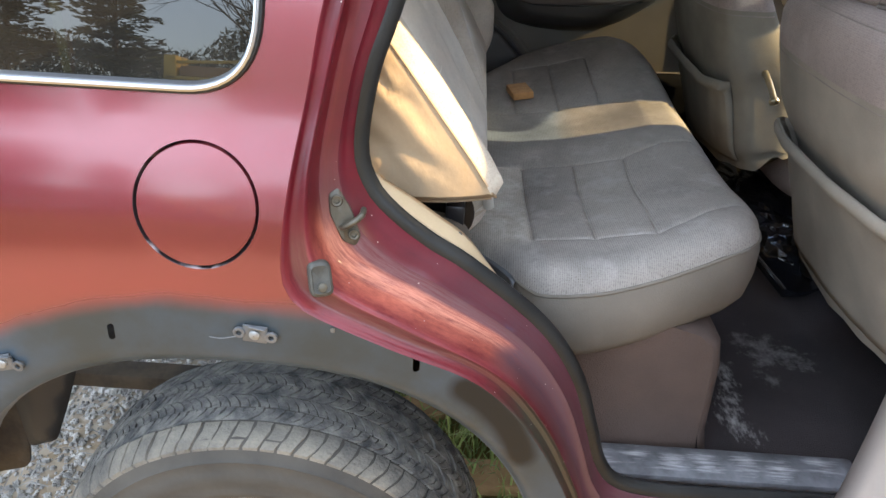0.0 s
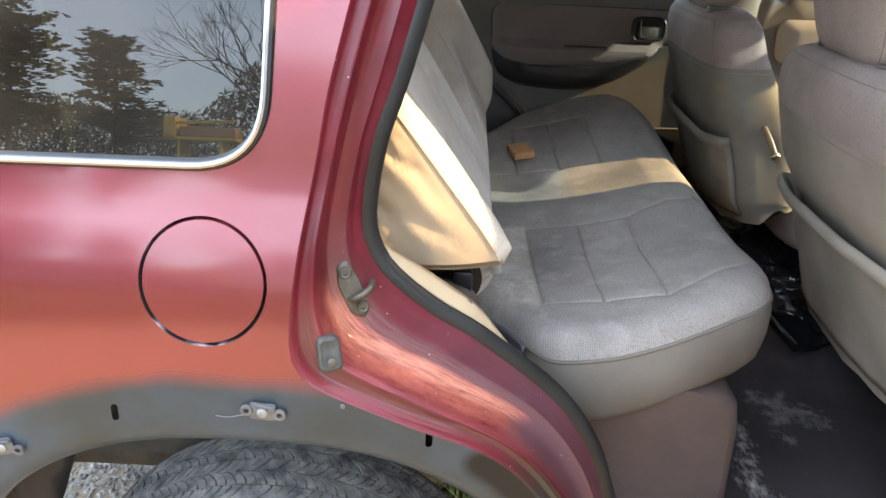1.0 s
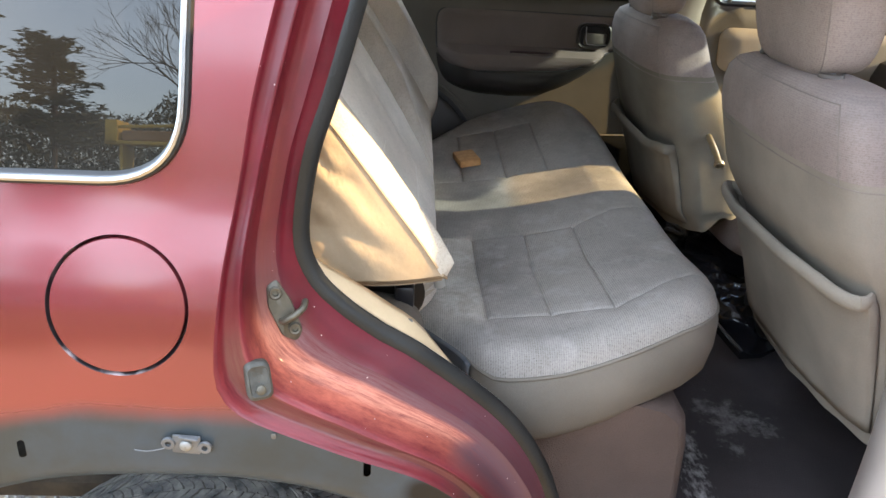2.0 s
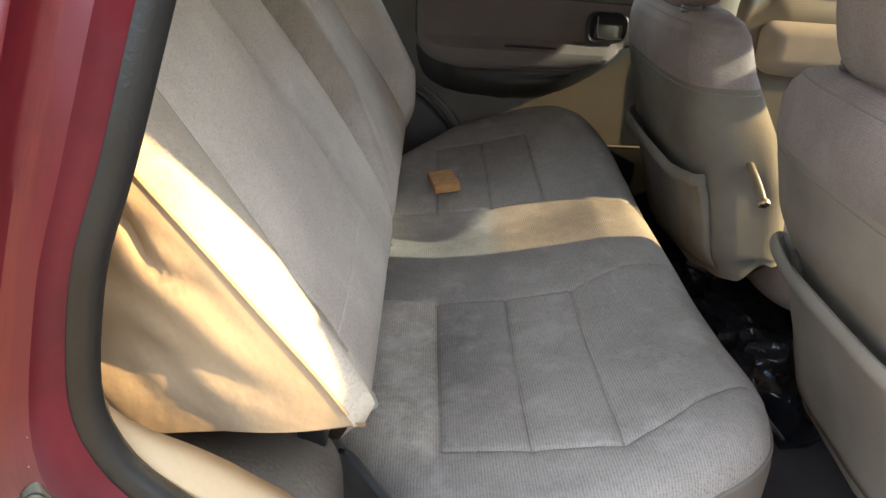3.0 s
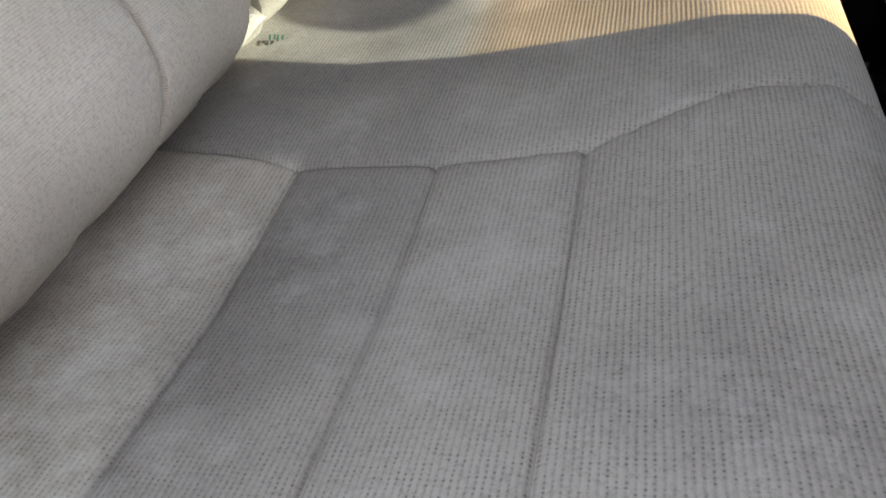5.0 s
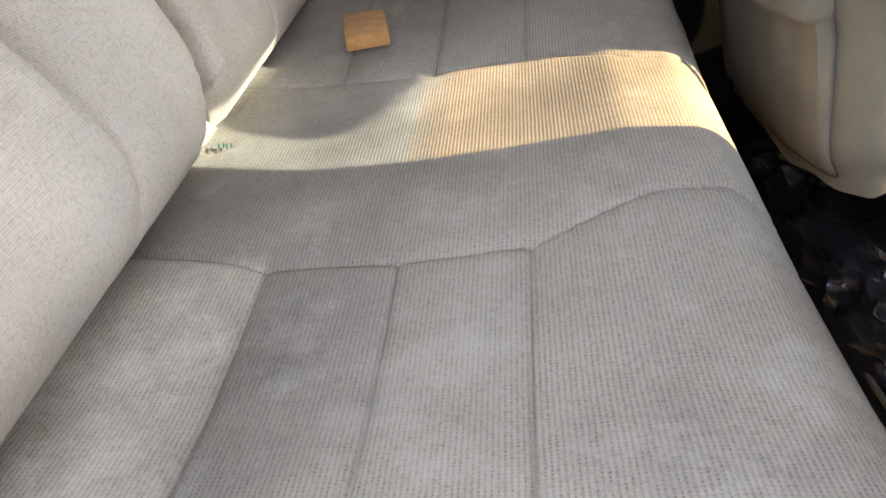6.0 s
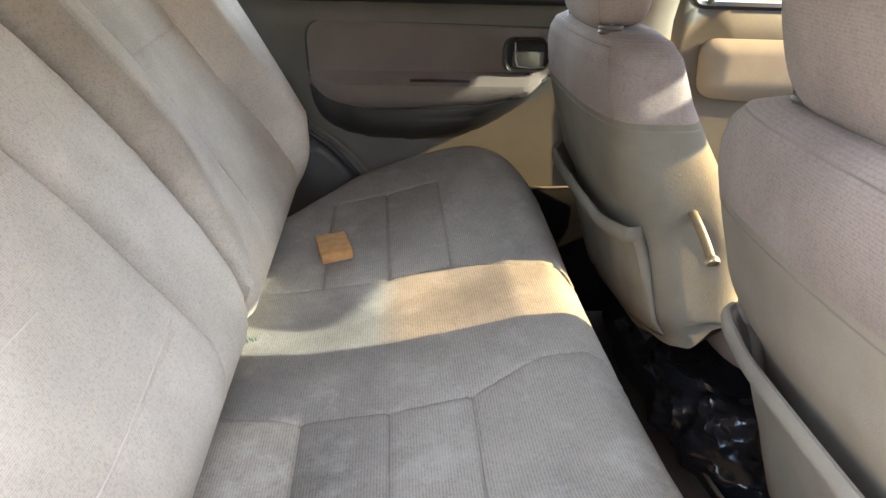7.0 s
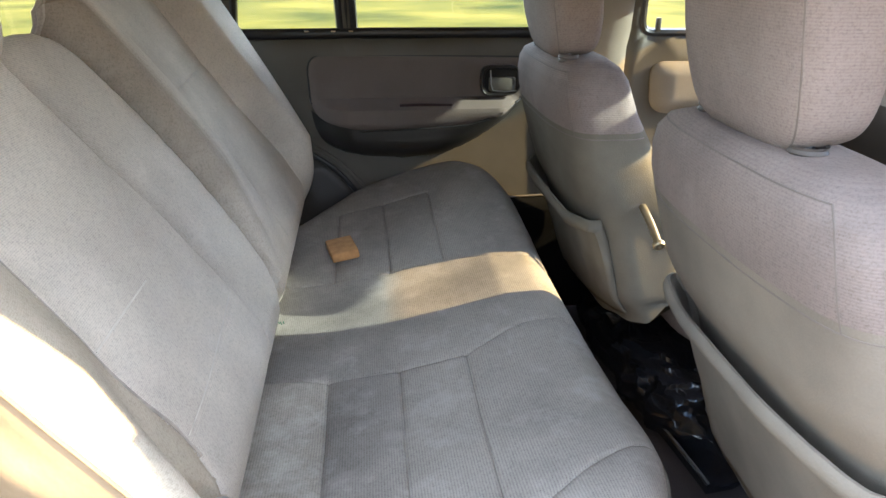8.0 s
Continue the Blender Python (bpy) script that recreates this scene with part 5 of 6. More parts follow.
def front_seat(y0, x_off, label, hem_z, lift=0.0, pocket_from=-1.0, plain=M_PLAIN_FRONT, inboard=0.17, sag=0.0):
    """Backrest seen from behind, with a map pocket, headrest and posts. lift raises its lower edge at the inboard end."""
    st = thing("front_seat", label, "car seat", (0.77 + x_off, y0, 0.52), "front seats")
    # rear outline of the back, station by station: z, half width, rear x, thickness
    rows = [(0.69, 0.230, 0.596, 0.14), (0.74, 0.235, 0.577, 0.165), (0.80, 0.239, 0.560, 0.178), (0.887, 0.240, 0.537, 0.19), (0.94, 0.241, 0.522, 0.195), (0.985, 0.241, 0.498, 0.195), (1.05, 0.240, 0.477, 0.185), (1.10, 0.236, 0.462, 0.168),
            (1.15, 0.231, 0.449, 0.155), (1.185, 0.224, 0.444, 0.148), (1.21, 0.212, 0.445, 0.140), (1.228, 0.192, 0.452, 0.122), (1.239, 0.158, 0.466, 0.092), (1.243, 0.09, 0.487, 0.045)]
    A = np.array(rows)
    E = 2 / 4.4
    sgn = 1 if y0 > 0 else -1
    inward = lambda s: (1 - s * sgn) / 2

    def on_seat(t, a, out=0.0):
        z, hw, xr, th = [float(np.interp(t, range(len(rows)), A[:, k])) for k in range(4)]
        c, s = math.cos(a), math.sin(a)
        sc, ss = math.copysign(abs(c) ** E, c), math.copysign(abs(s) ** E, s)
        wing = 1 + (0.045 if ss * sgn < 0 else 0.0) * smoothstep(0.93, 1.02, z) + (inboard if ss * sgn < 0 else 0.30) * smoothstep(-0.5, 0.7, sc) * smoothstep(1.16, 1.03, z)
        slack = 0.004 * noise.noise((ss * 2.2 + y0 * 9, z * 7, sc * 2)) * smoothstep(1.2, 1.05, z)
        xr -= sag * smoothstep(0.95, 1.04, z)
        x = x_off + xr + th / 2 + (th / 2 + out + slack) * sc + 0.009 * ss * ss * (sc < 0)
        low = smoothstep(0.83, 0.69, z) * lift * inward(ss)
        return (x, y0 + (hw + out + slack * 0.6) * wing * ss, z + low * (1 + 0.65 * smoothstep(-0.6, 0.1, sc)) + 0.010 * noise.noise((ss * 3, sc * 3, y0)) * smoothstep(0.74, 0.69, z))

    rings = [[on_seat(t, k * math.tau / 96) for k in range(96)] for t in np.linspace(0, len(rows) - 1, 66)]
    bm = loft(rings, True, True)
    for f in bm.faces:
        f.material_index = 0 if f.calc_center_median().z > 1.125 else 1
    part("backrest", bm, [M_CLOTH_FRONT, plain], st, "grey cloth seat back")
    # map pocket: a flat slack panel over the lower back with a padded straight hem
    rings = []
    turn = lambda v: math.pi - v * sgn * radians(64)
    for i in range(14):
        f = i / 13
        ring = []
        for k in range(57):
            v = pocket_from + (1 - pocket_from) * k / 56
            z = 0.72 + (hem_z - 0.72) * f + 0.004 * math.sin(v * 7) * f
            t = float(np.interp(z, A[:, 0], range(len(rows))))
            edge = min(1.0, (v - pocket_from) / 0.10, (1 - v) / 0.10)
            ring.append(on_seat(t, turn(v), 0.0025 + (0.003 + 0.016 * f ** 1.5) * edge ** 0.6 + 0.0018 * noise.noise((v * 6, f * 5, y0))))
        rings.append(ring)
    pocket = part("pocket", loft(rings), plain, st, "slack map pocket", solid=0.003)
    part("hem", tube([Vector(p) + Vector((-0.001, 0, -0.010)) for p in rings[-1]], 0.0065, 0.0120, 10, (0, 0, 1)), plain, pocket, "padded pocket hem")
    hx, hy = 0.488 + x_off, y0 * 0.93
    headrest(st, hx, hy, 1.349)
    for sg in (-1, 1):
        at = (0.484 + x_off, hy + sg * 0.100)
        part("post", tube([(at[0], at[1], 1.20), (at[0], at[1], 1.31)], 0.006, 0.006, 8), M_CHROME, st)
        wave = [(at[0], at[1], 1.234 + 0.0032 * q) for q in range(6)]
        rings = [[(c[0] + r * math.cos(a), c[1] + r * math.sin(a), c[2]) for a in [j * math.tau / 16 for j in range(16)]] for c, r in zip(wave, (0.017, 0.019) * 3)]
        part("collar", loft(rings, True), M_COLLAR, st, "ribbed grey post collar")
    tt = float(np.interp(1.12, A[:, 0], range(len(rows))))
    part("seam", tube([on_seat(tt, math.pi - v * radians(118), -0.0004) for v in np.linspace(-1, 1, 90)], 0.0013, 0.0013, 5, (0, 0, 1)), M_SEAM, st, "dark stitched seam")
    top = len(rows) - 3.2
    for sg in (-1, 1):
        part("seam", tube([on_seat(t, math.pi - sg * radians(50), -0.0004) for t in np.linspace(tt, top, 40)], 0.0011, 0.0011, 5, (1, 0, 0.2)), M_SEAM, st, "stitched edge seam")
    part("seam", tube([on_seat(top, math.pi - v * radians(50), -0.0004) for v in np.linspace(-1, 1, 50)], 0.0011, 0.0011, 5, (0, 0, 1)), M_SEAM, st, "stitched edge seam")
    part("seat_cushion", cushion_block((0.48, 0.46, 0.20), at=(0.98 + x_off, y0, 0.74), power=4.0), M_CLOTH_FRONT, st, "grey cloth seat cushion")
    for sg in (-1, 1):
        part("seat_rail", box((0.40, 0.035, 0.10), (0.98 + x_off, y0 + sg * 0.19, 0.565), 0.006), M_BLACK, st, "black seat rail")
    return st


front_seat(-0.352, 0.0, "grey-beige cloth front passenger seat", 0.968, sag=0.018)
seat_far = front_seat(0.357, -0.055, "grey-beige cloth driver seat with brass lever", 0.968, 0.062, -0.86, M_PLAIN_SHADED, 0.03)
lever = tube(spline([(0.545, 0.125, 1.005), (0.545, 0.10, 1.00), (0.548, 0.06, 0.98), (0.549, 0.03, 0.962)], 12), 0.0068, 0.0068, 10, (0, 0, 1))
end, aim = Vector((0.549, 0.03, 0.962)), Vector((0.003, -0.85, -0.5)).normalized()
side_a = aim.cross(Vector((1, 0, 0))).normalized()
side_b = aim.cross(side_a)
loft([[end + aim * k + (side_a * math.cos(j * math.tau / 16) + side_b * math.sin(j * math.tau / 16)) * r for j in range(16)] for r, k in ((0.007, -0.004), (0.0105, 0.0), (0.011, 0.006), (0.0095, 0.008), (0.0065, 0.007), (0.0055, -0.012), (0.001, -0.012))], True, False, lever)
part("recline_lever", lever, M_BRASS, seat_far, "worn metal recline lever")

# ---- far rear door ----
far_door = thing("rear_door", "closed rear door with grey trim and cloth panel", "car door", (0.2, 0.72, 0.5))
trim = resample([(-0.30, 0.52), (0.60, 0.52), (0.60, 1.555), (-0.30, 1.555)], 0.05)
part("door_trim", sheet(trim, [resample(w, 0.03) for w in WIN_F[:2]], 0.045, lambda x, z: (x, far_in(z), z)), M_GREY_PLASTIC, far_door, "dark grey plastic door trim", solid=0.01)
cloth = resample(rounded([(-0.068, 1.190), (-0.062, 1.040), (0.05, 1.018), (0.31, 1.028), (0.40, 1.052), (0.445, 1.078), (0.53, 1.10), (0.53, 1.178)], [0.045, 0.05, 0.05, 0.05, 0.03, 0.02, 0.03, 0.02]), 0.008)
pocket_low = [(-0.066, 1.06), (-0.054, 1.01), (-0.025, 0.972), (0.035, 0.949), (0.115, 0.940), (0.20, 0.939), (0.265, 0.950), (0.335, 0.982), (0.40, 1.026), (0.445, 1.066)]


def armrest(x, z):
    """How far the armrest stands out of the far door."""
    return 0.066 * smoothstep(1.088, 1.066, z) * smoothstep(-0.075, 0.03, x) * smoothstep(0.455, 0.385, x)


bm = sheet(cloth, [], 0.009, lambda x, z: (x, far_in(z), z))
co = np.array([tuple(v.co) for v in bm.verts])
for v, d in zip(bm.verts, near_np(co[:, 0], co[:, 2], cloth, True)):
    v.co.y -= 0.003 + 0.010 * math.sqrt(max(0.0, 1 - (1 - min(1.0, d / 0.018)) ** 2)) + armrest(v.co.x, v.co.z)
part("cloth_insert", bm, M_DOORCLOTH, far_door, "mauve-grey cloth insert with armrest")
low_line = [(p.x, p.y) for p in spline([(x, z, 0) for x, z in pocket_low], 60)]
top_line = [(0.40, 1.058), (0.31, 1.034), (0.18, 1.026), (0.05, 1.024), (-0.03, 1.036)]
bm = sheet(resample(low_line + top_line, 0.008), [], 0.009, lambda x, z: (x, far_in(z), z))
co = np.array([tuple(v.co) for v in bm.verts])
for v, d in zip(bm.verts, near_np(co[:, 0], co[:, 2], low_line)):
    v.co.y -= 0.004 + (0.070 * smoothstep(-0.075, 0.04, v.co.x) * smoothstep(0.455, 0.385, v.co.x) + 0.004) * math.sqrt(max(0.0, 1 - (1 - min(1.0, d / 0.062)) ** 2))
part("lower_trim", bm, M_DARK_PLASTIC, far_door, "dark brown moulded armrest underside and pocket")
part("pocket_seam", tube([(x, far_in(z) - 0.0165 - armrest(x, z), z) for x, z in [(0.05, 1.021), (0.12, 1.022), (0.18, 1.0235), (0.25, 1.027), (0.31, 1.0315), (0.36, 1.043)]], 0.0022, 0.0022, 6, (0, 0, 1)), M_BLACK, far_door, "dark seam under the armrest")
part("insert_seam", tube([(x, far_in(z) - 0.004 - armrest(x, z), z) for x, z in cloth if z > 1.07], 0.0028, 0.0028, 6, (0, 1, 0)), M_BLACK, far_door, "dark seam round the insert")
# trim over the wheel arch, behind the door's slanted edge
arch_poly = resample(rounded([(-0.30, 0.53), (-0.30, 1.10), (-0.20, 1.08), (-0.103, 0.976), (-0.02, 0.914), (0.032, 0.856), (0.10, 0.75), (0.14, 0.53)], 0.01, 3), 0.02)
part("arch_trim", sheet(arch_poly, [], 0.03, lambda x, z: (x, 0.697 - 0.010 * smoothstep(0.0, 0.1, near_line(x, z, [(-0.20, 1.08), (-0.103, 0.976), (-0.02, 0.914), (0.032, 0.856)])), z)), M_DARK_PLASTIC, far_door, "dark trim over the wheel arch", solid=0.004)
for off, mat_edge in ((0.0, M_BLACK), (0.018, M_GREY_PLASTIC)):
    part("arch_ridge", tube(spline([(-0.20 + off, 0.696, 1.085 + off * 0.6), (-0.103 + off, 0.696, 0.981 + off * 0.6), (-0.02 + off, 0.696, 0.919 + off * 0.6), (0.032 + off, 0.696, 0.861 + off * 0.6), (0.09 + off, 0.696, 0.78)], 24), 0.006, 0.005, 8), mat_edge, far_door, "rounded edge of the arch trim")
# Near-black so that the far footwell's shade is put into the colour
M_SHADE = material("near_black_shade", (0.005, 0.005, 0.0055), 0.98, 0, 0.2, 9, 300, 0.15, 300, spec=0.04)
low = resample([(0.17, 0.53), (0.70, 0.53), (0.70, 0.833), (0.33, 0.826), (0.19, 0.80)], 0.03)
part("sill_shade", sheet(low, [], 0.04, lambda x, z: (x, far_in(z) - 0.020 - 0.012 * smoothstep(0.83, 0.79, z), z)), M_SHADE, far_door, "near-black sheet for the shade along the sill", solid=0.006)
part("sill_edge", tube([(x, far_in(0.833) - 0.022, 0.828 + 0.02 * (x - 0.35)) for x in np.linspace(0.30, 0.598, 8)], 0.003, 0.003, 8), M_COLLAR, far_door, "pale sill edge")
part("grab_slit", tube([(x, far_in(1.075) - 0.012 - armrest(x, 1.075), 1.0755 + 0.001 * math.sin(x * 40)) for x in np.linspace(0.148, 0.272, 10)], 0.004, 0.005, 8), material("dark_red_lining", (0.018, 0.005, 0.007), 0.6), far_door, "dark red lined grab slot")

cup = thing("handle_cup", "", "", (0.385, 0.70, 1.14))
cup.parent = far_door
cup.location = Vector((0.385, 0.70, 1.14)) - far_door.location
for key in list(cup.keys()):
    del cup[key]
hl = rounded([(0.346, 1.090), (0.346, 1.160), (0.440, 1.160), (0.440, 1.096)], 0.026, 6)
hc = Vector((0.393, 1.126))
def cup_rings(pairs):
    return [[(hc.x + (x - hc.x) * g, 0.690 - d, hc.y + (z - hc.y) * g) for x, z in hl] for g, d in pairs]


part("bezel", loft(cup_rings(((1.06, -0.006), (1.05, 0.010), (0.97, 0.013), (0.88, 0.008), (0.84, 0.001))), True), M_DARK_PLASTIC, cup, "dark handle surround")
part("recess", loft(cup_rings(((0.86, 0.003), (0.5, 0.0), (0.02, 0.0))), True), M_BLACK, cup, "black hollow of the handle")
part("pull", box((0.066, 0.008, 0.034), (0.396, 0.684, 1.118), 0.005), M_GREY_PLASTIC, cup, "dark door pull")
part("pull_edge", tube([(0.366, 0.678, 1.152), (0.368, 0.677, 1.118), (0.373, 0.677, 1.104), (0.40, 0.677, 1.101), (0.43, 0.678, 1.103)], 0.0016, 0.0016, 6), M_CHROME, cup, "bright edge of the pull")
for w in WIN_F[:2]:
    p = part("pane", sheet(w, [], 0.2, lambda x, z: (x, float(np.interp(z, [1.2, 1.55], [0.735, 0.67])), z)), M_GLASS, far_door, "clear side glass")
for w in WIN_F[:3]:
    part("window_frame", tube([(x, far_in(z) + 0.006, z) for x, z in w], 0.011, 0.014, 8, (0, 1, 0), True), M_BLACK, far_door, "black window frame")
part("belt_strip", tube([(-0.26, 0.695, 1.236), (0.1, 0.695, 1.238), (0.58, 0.695, 1.236)], 0.007, 0.012, 8, (0, 0, 1)), M_BLACK, far_door, "black window belt strip")
for bx in (0.10, 0.16, 0.20):
    part("belt_clip", box((0.010, 0.004, 0.003), (bx - 0.16, 0.683, 1.243), 0.0008), M_CREAM, far_door)
part("window_bar", tube([(0.033, 0.708, 1.23), (0.022, 0.655, 1.53)], 0.012, 0.012, 8), M_BLACK, far_door, "black window bar")

part("far_quarter_pane", sheet(WIN_F[3], [], 0.2, lambda x, z: (x, float(np.interp(z, [1.2, 1.55], [0.735, 0.67])), z)), M_GLASS, car, "clear quarter glass")
front_trim = resample([(0.70, 0.52), (1.62, 0.52), (1.62, 1.20), (1.20, 1.53), (0.70, 1.555)], 0.06)
part("front_door_trim", sheet(front_trim, [WIN_F[2]], 0.06, lambda x, z: (x, far_in(z), z)), M_GREY_PLASTIC, car, "grey front door trim", solid=0.01)
cl2 = resample(rounded([(0.765, 1.165), (0.775, 1.04), (1.3, 1.0), (1.4, 1.16)], 0.04), 0.03)
part("front_cloth_insert", sheet(cl2, [], 0.05, lambda x, z: (x, far_in(z) - 0.012, z)), M_PLAIN_FRONT, car, "beige door cloth insert", solid=0.008)
rings = []
for z, x, y in ((0.85, 0.60, 0.71), (1.2, 0.605, 0.705), (1.24, 0.61, 0.70), (1.40, 0.61, 0.675), (1.57, 0.60, 0.64)):
    rings.append([(x - 0.005, y + 0.05, z), (x, y - 0.008, z), (x + 0.02, y - 0.022, z), (x + 0.075, y - 0.022, z), (x + 0.095, y - 0.008, z), (x + 0.10, y + 0.05, z)])
part("far_pillar", loft(rings, True, True), material("grey_beige_trim", (0.26, 0.228, 0.180), 0.6, 0, 0.14, 8, 250), car, "grey-beige pillar trim")
# Inner sill and pillar foot share that near-black, painting the footwell's shade
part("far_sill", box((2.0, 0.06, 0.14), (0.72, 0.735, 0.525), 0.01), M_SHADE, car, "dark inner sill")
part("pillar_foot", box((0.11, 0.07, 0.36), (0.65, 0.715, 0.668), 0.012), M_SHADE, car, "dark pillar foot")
part("far_side_trim", sheet(resample([(-1.40, 0.5), (-0.30, 0.5), (-0.30, 1.555), (-1.30, 1.555)], 0.06), [WIN_F[3]], 0.07, lambda x, z: (x, far_in(z), z)), M_GREY_PLASTIC, car, "grey side trim", solid=0.01)

# ---- open near rear door ----
open_door = thing("rear_door", "open red rear door with pale inner trim", "car door", (0.59, -0.80, 0.46))
DTURN = Matrix.Translation((0.59, -0.80, 0)) @ Matrix.Rotation(radians(72), 4, "Z") @ Matrix.Translation((-0.59, 0.80, 0))


def turned(bm):
    bmesh.ops.transform(bm, matrix=DTURN, verts=bm.verts)
    return bm


# Top edge, out of view, is raised to shade the upper jamb
d_out = resample([(0.60, 0.47), (0.59, 1.645), (-0.10, 1.65), (-0.20, 1.48), (-0.29, 1.08), (-0.29, 0.94), (-0.06, 0.82), (0.06, 0.60), (0.14, 0.47)], 0.04)
d_win = resample(rounded([(0.55, 1.20), (0.54, 1.52), (-0.12, 1.535), (-0.22, 1.20)], 0.03), 0.04)
part("door_skin", turned(sheet(d_out, [d_win], 0.06, side)), M_RED, open_door, "red door skin", solid=0.004)
part("inner_panel", turned(sheet(d_out, [d_win], 0.06, lambda x, z: (x, -side_y(z) + 0.16, z))), material("pale_door_panel", (0.55, 0.49, 0.45), 0.6, 0, 0.12, 7, 250), open_door, "pale grey-beige door panel", solid=0.006)
# Unseen pane: its dark tint is added to keep sun off the jamb
p = part("pane", turned(sheet(d_win, [], 0.2, lambda x, z: (x, -side_y(z) + 0.04, z))), M_PRIVACY, open_door, "glass tinted dark to block the sun")

# ---- ground ----
def ground_material():
    m = material("grass_and_gravel", (0.030, 0.046, 0.006), 0.95, 0, 0.35, 0.35, 30.0, 0.7, 25.0, tint=(0.105, 0.090, 0.018), spec=0.03)
    nt, b = shader_of(m)
    old = b.inputs["Base Color"].links[0].from_socket
    co = node(nt, "ShaderNodeTexCoord")
    vm = node(nt, "ShaderNodeVectorMath")
    vm.operation = "DISTANCE"
    vm.inputs[1].default_value = (-1.9, -0.2, 0)
    nt.links.new(co.outputs["Object"], vm.inputs[0])
    nz = node(nt, "ShaderNodeTexNoise", Scale=2.2, Detail=6.0)
    nt.links.new(co.outputs["Object"], nz.inputs["Vector"])
    ad = node(nt, "ShaderNodeMath")
    ad.operation = "MULTIPLY_ADD"
    ad.inputs[1].default_value = 1.2
    nt.links.new(nz.outputs["Fac"], ad.inputs[0])
    nt.links.new(vm.outputs["Value"], ad.inputs[2])
    mr = node(nt, "ShaderNodeMapRange", **{"From Min": 1.7, "From Max": 2.4, "To Min": 1.0, "To Max": 0.0})
    nt.links.new(ad.outputs["Value"], mr.inputs["Value"])
    vo = node(nt, "ShaderNodeTexVoronoi", Scale=38.0)
    nt.links.new(co.outputs["Object"], vo.inputs["Vector"])
    st = node(nt, "ShaderNodeMix")
    st.data_type = "RGBA"
    st.inputs["A"].default_value, st.inputs["B"].default_value = (0.22, 0.18, 0.14, 1), (0.52, 0.49, 0.44, 1)
    nt.links.new(vo.outputs["Color"], st.inputs["Factor"])
    mx = node(nt, "ShaderNodeMix")
    mx.data_type = "RGBA"
    nt.links.new(mr.outputs["Result"], mx.inputs["Factor"])
    nt.links.new(old, mx.inputs["A"])
    nt.links.new(st.outputs["Result"], mx.inputs["B"])
    dv = node(nt, "ShaderNodeVectorMath")
    dv.operation = "DISTANCE"
    dv.inputs[1].default_value = (0.0, -4.0, 0)
    nt.links.new(co.outputs["Object"], dv.inputs[0])
    n5 = node(nt, "ShaderNodeTexNoise", Scale=0.8, Detail=6.0)
    nt.links.new(co.outputs["Object"], n5.inputs["Vector"])
    a5 = node(nt, "ShaderNodeMath")
    a5.operation = "MULTIPLY_ADD"
    a5.inputs[1].default_value = 3.0
    nt.links.new(n5.outputs["Fac"], a5.inputs[0])
    nt.links.new(dv.outputs["Value"], a5.inputs[2])
    r5 = node(nt, "ShaderNodeMapRange", **{"From Min": 4.5, "From Max": 6.5, "To Min": 0.9, "To Max": 0.0})
    nt.links.new(a5.outputs["Value"], r5.inputs["Value"])
    m5 = node(nt, "ShaderNodeMix")
    m5.data_type = "RGBA"
    m5.inputs["B"].default_value = (0.31, 0.215, 0.115, 1)
    nt.links.new(r5.outputs["Result"], m5.inputs["Factor"])
    nt.links.new(mx.outputs["Result"], m5.inputs["A"])
    nt.links.new(m5.outputs["Result"], b.inputs["Base Color"])
    return m


ground = tagged(new("ground", bpy.data.meshes.new("ground")), "rough grass field with dry patches", "ground", "", "structure")
bm = bmesh.new()
xs = [-400, -150, -60, -30, -15, -8, -4, -2, -1, 0, 1, 2, 4, 8, 15, 30, 60, 150, 400]
rows = [[bm.verts.new((x, y, float(np.interp(y, [-150, -60, -30, -15], [3.0, 2.0, 0.8, 0.0])))) for x in xs] for y in xs]
for a, b in zip(rows, rows[1:]):
    for i in range(len(a) - 1):
        bm.faces.new((a[i], a[i + 1], b[i + 1], b[i]))
bm.to_mesh(ground.data)
bm.free()
ground.data.materials.append(ground_material())

# ---- small things ----
block = thing("sanding_block", "tan foam sanding block lying on the cushion", "sanding block", (0.012, 0.264, 0.868))
part("body", box((0.052, 0.080, 0.018), (0.012, 0.264, 0.8775), 0.003, pose(0, 0, 0, 0, -7, 12)), M_BLOCK, block, "", True)

# sewn tag at the seat joint, and a pale cap at the foot of the backrest
bm = bmesh.new()
for k in range(4):
    box((0.0016, 0.010 - 0.003 * (k % 2), 0.001), (-0.090 + 0.0038 * k, 0.012 + 0.002 * (k % 2), 0.8535), 0.0, pose(0, 0, 0, 0, 0, 20), bm)
part("sewn_mark", bm, material("green_thread", (0.02, 0.09, 0.06), 0.9), rear_seat, "dark green sewn marks", smooth=False)
part("hinge_cap", tube(spline([on_back(-0.520, 0.050, 0.004), on_back(-0.510, 0.044, 0.008), on_back(-0.499, 0.034, 0.009), on_back(-0.490, 0.014, 0.003)], 14), 0.006, 0.009, 10, (1, 0, 0.5)), material("pale_plastic", (0.34, 0.33, 0.30), 0.5), rear_seat, "pale plastic hinge cap")
# hinge and padded cover under the raised corner of the backrest
part("hinge", box((0.03, 0.045, 0.04), (-0.128, -0.53, 0.922), 0.006), M_BLACK, rear_seat, "black hinge bracket")
part("wheel_house_cover", cushion_block((0.26, 0.16, 0.20), at=(-0.225, -0.580, 0.826), power=4.2), material("worn_felt", (0.125, 0.110, 0.090), 0.95, 0, 0.25, 12, 300, 0.5, 200), car, "worn brown felt wheel house cover")
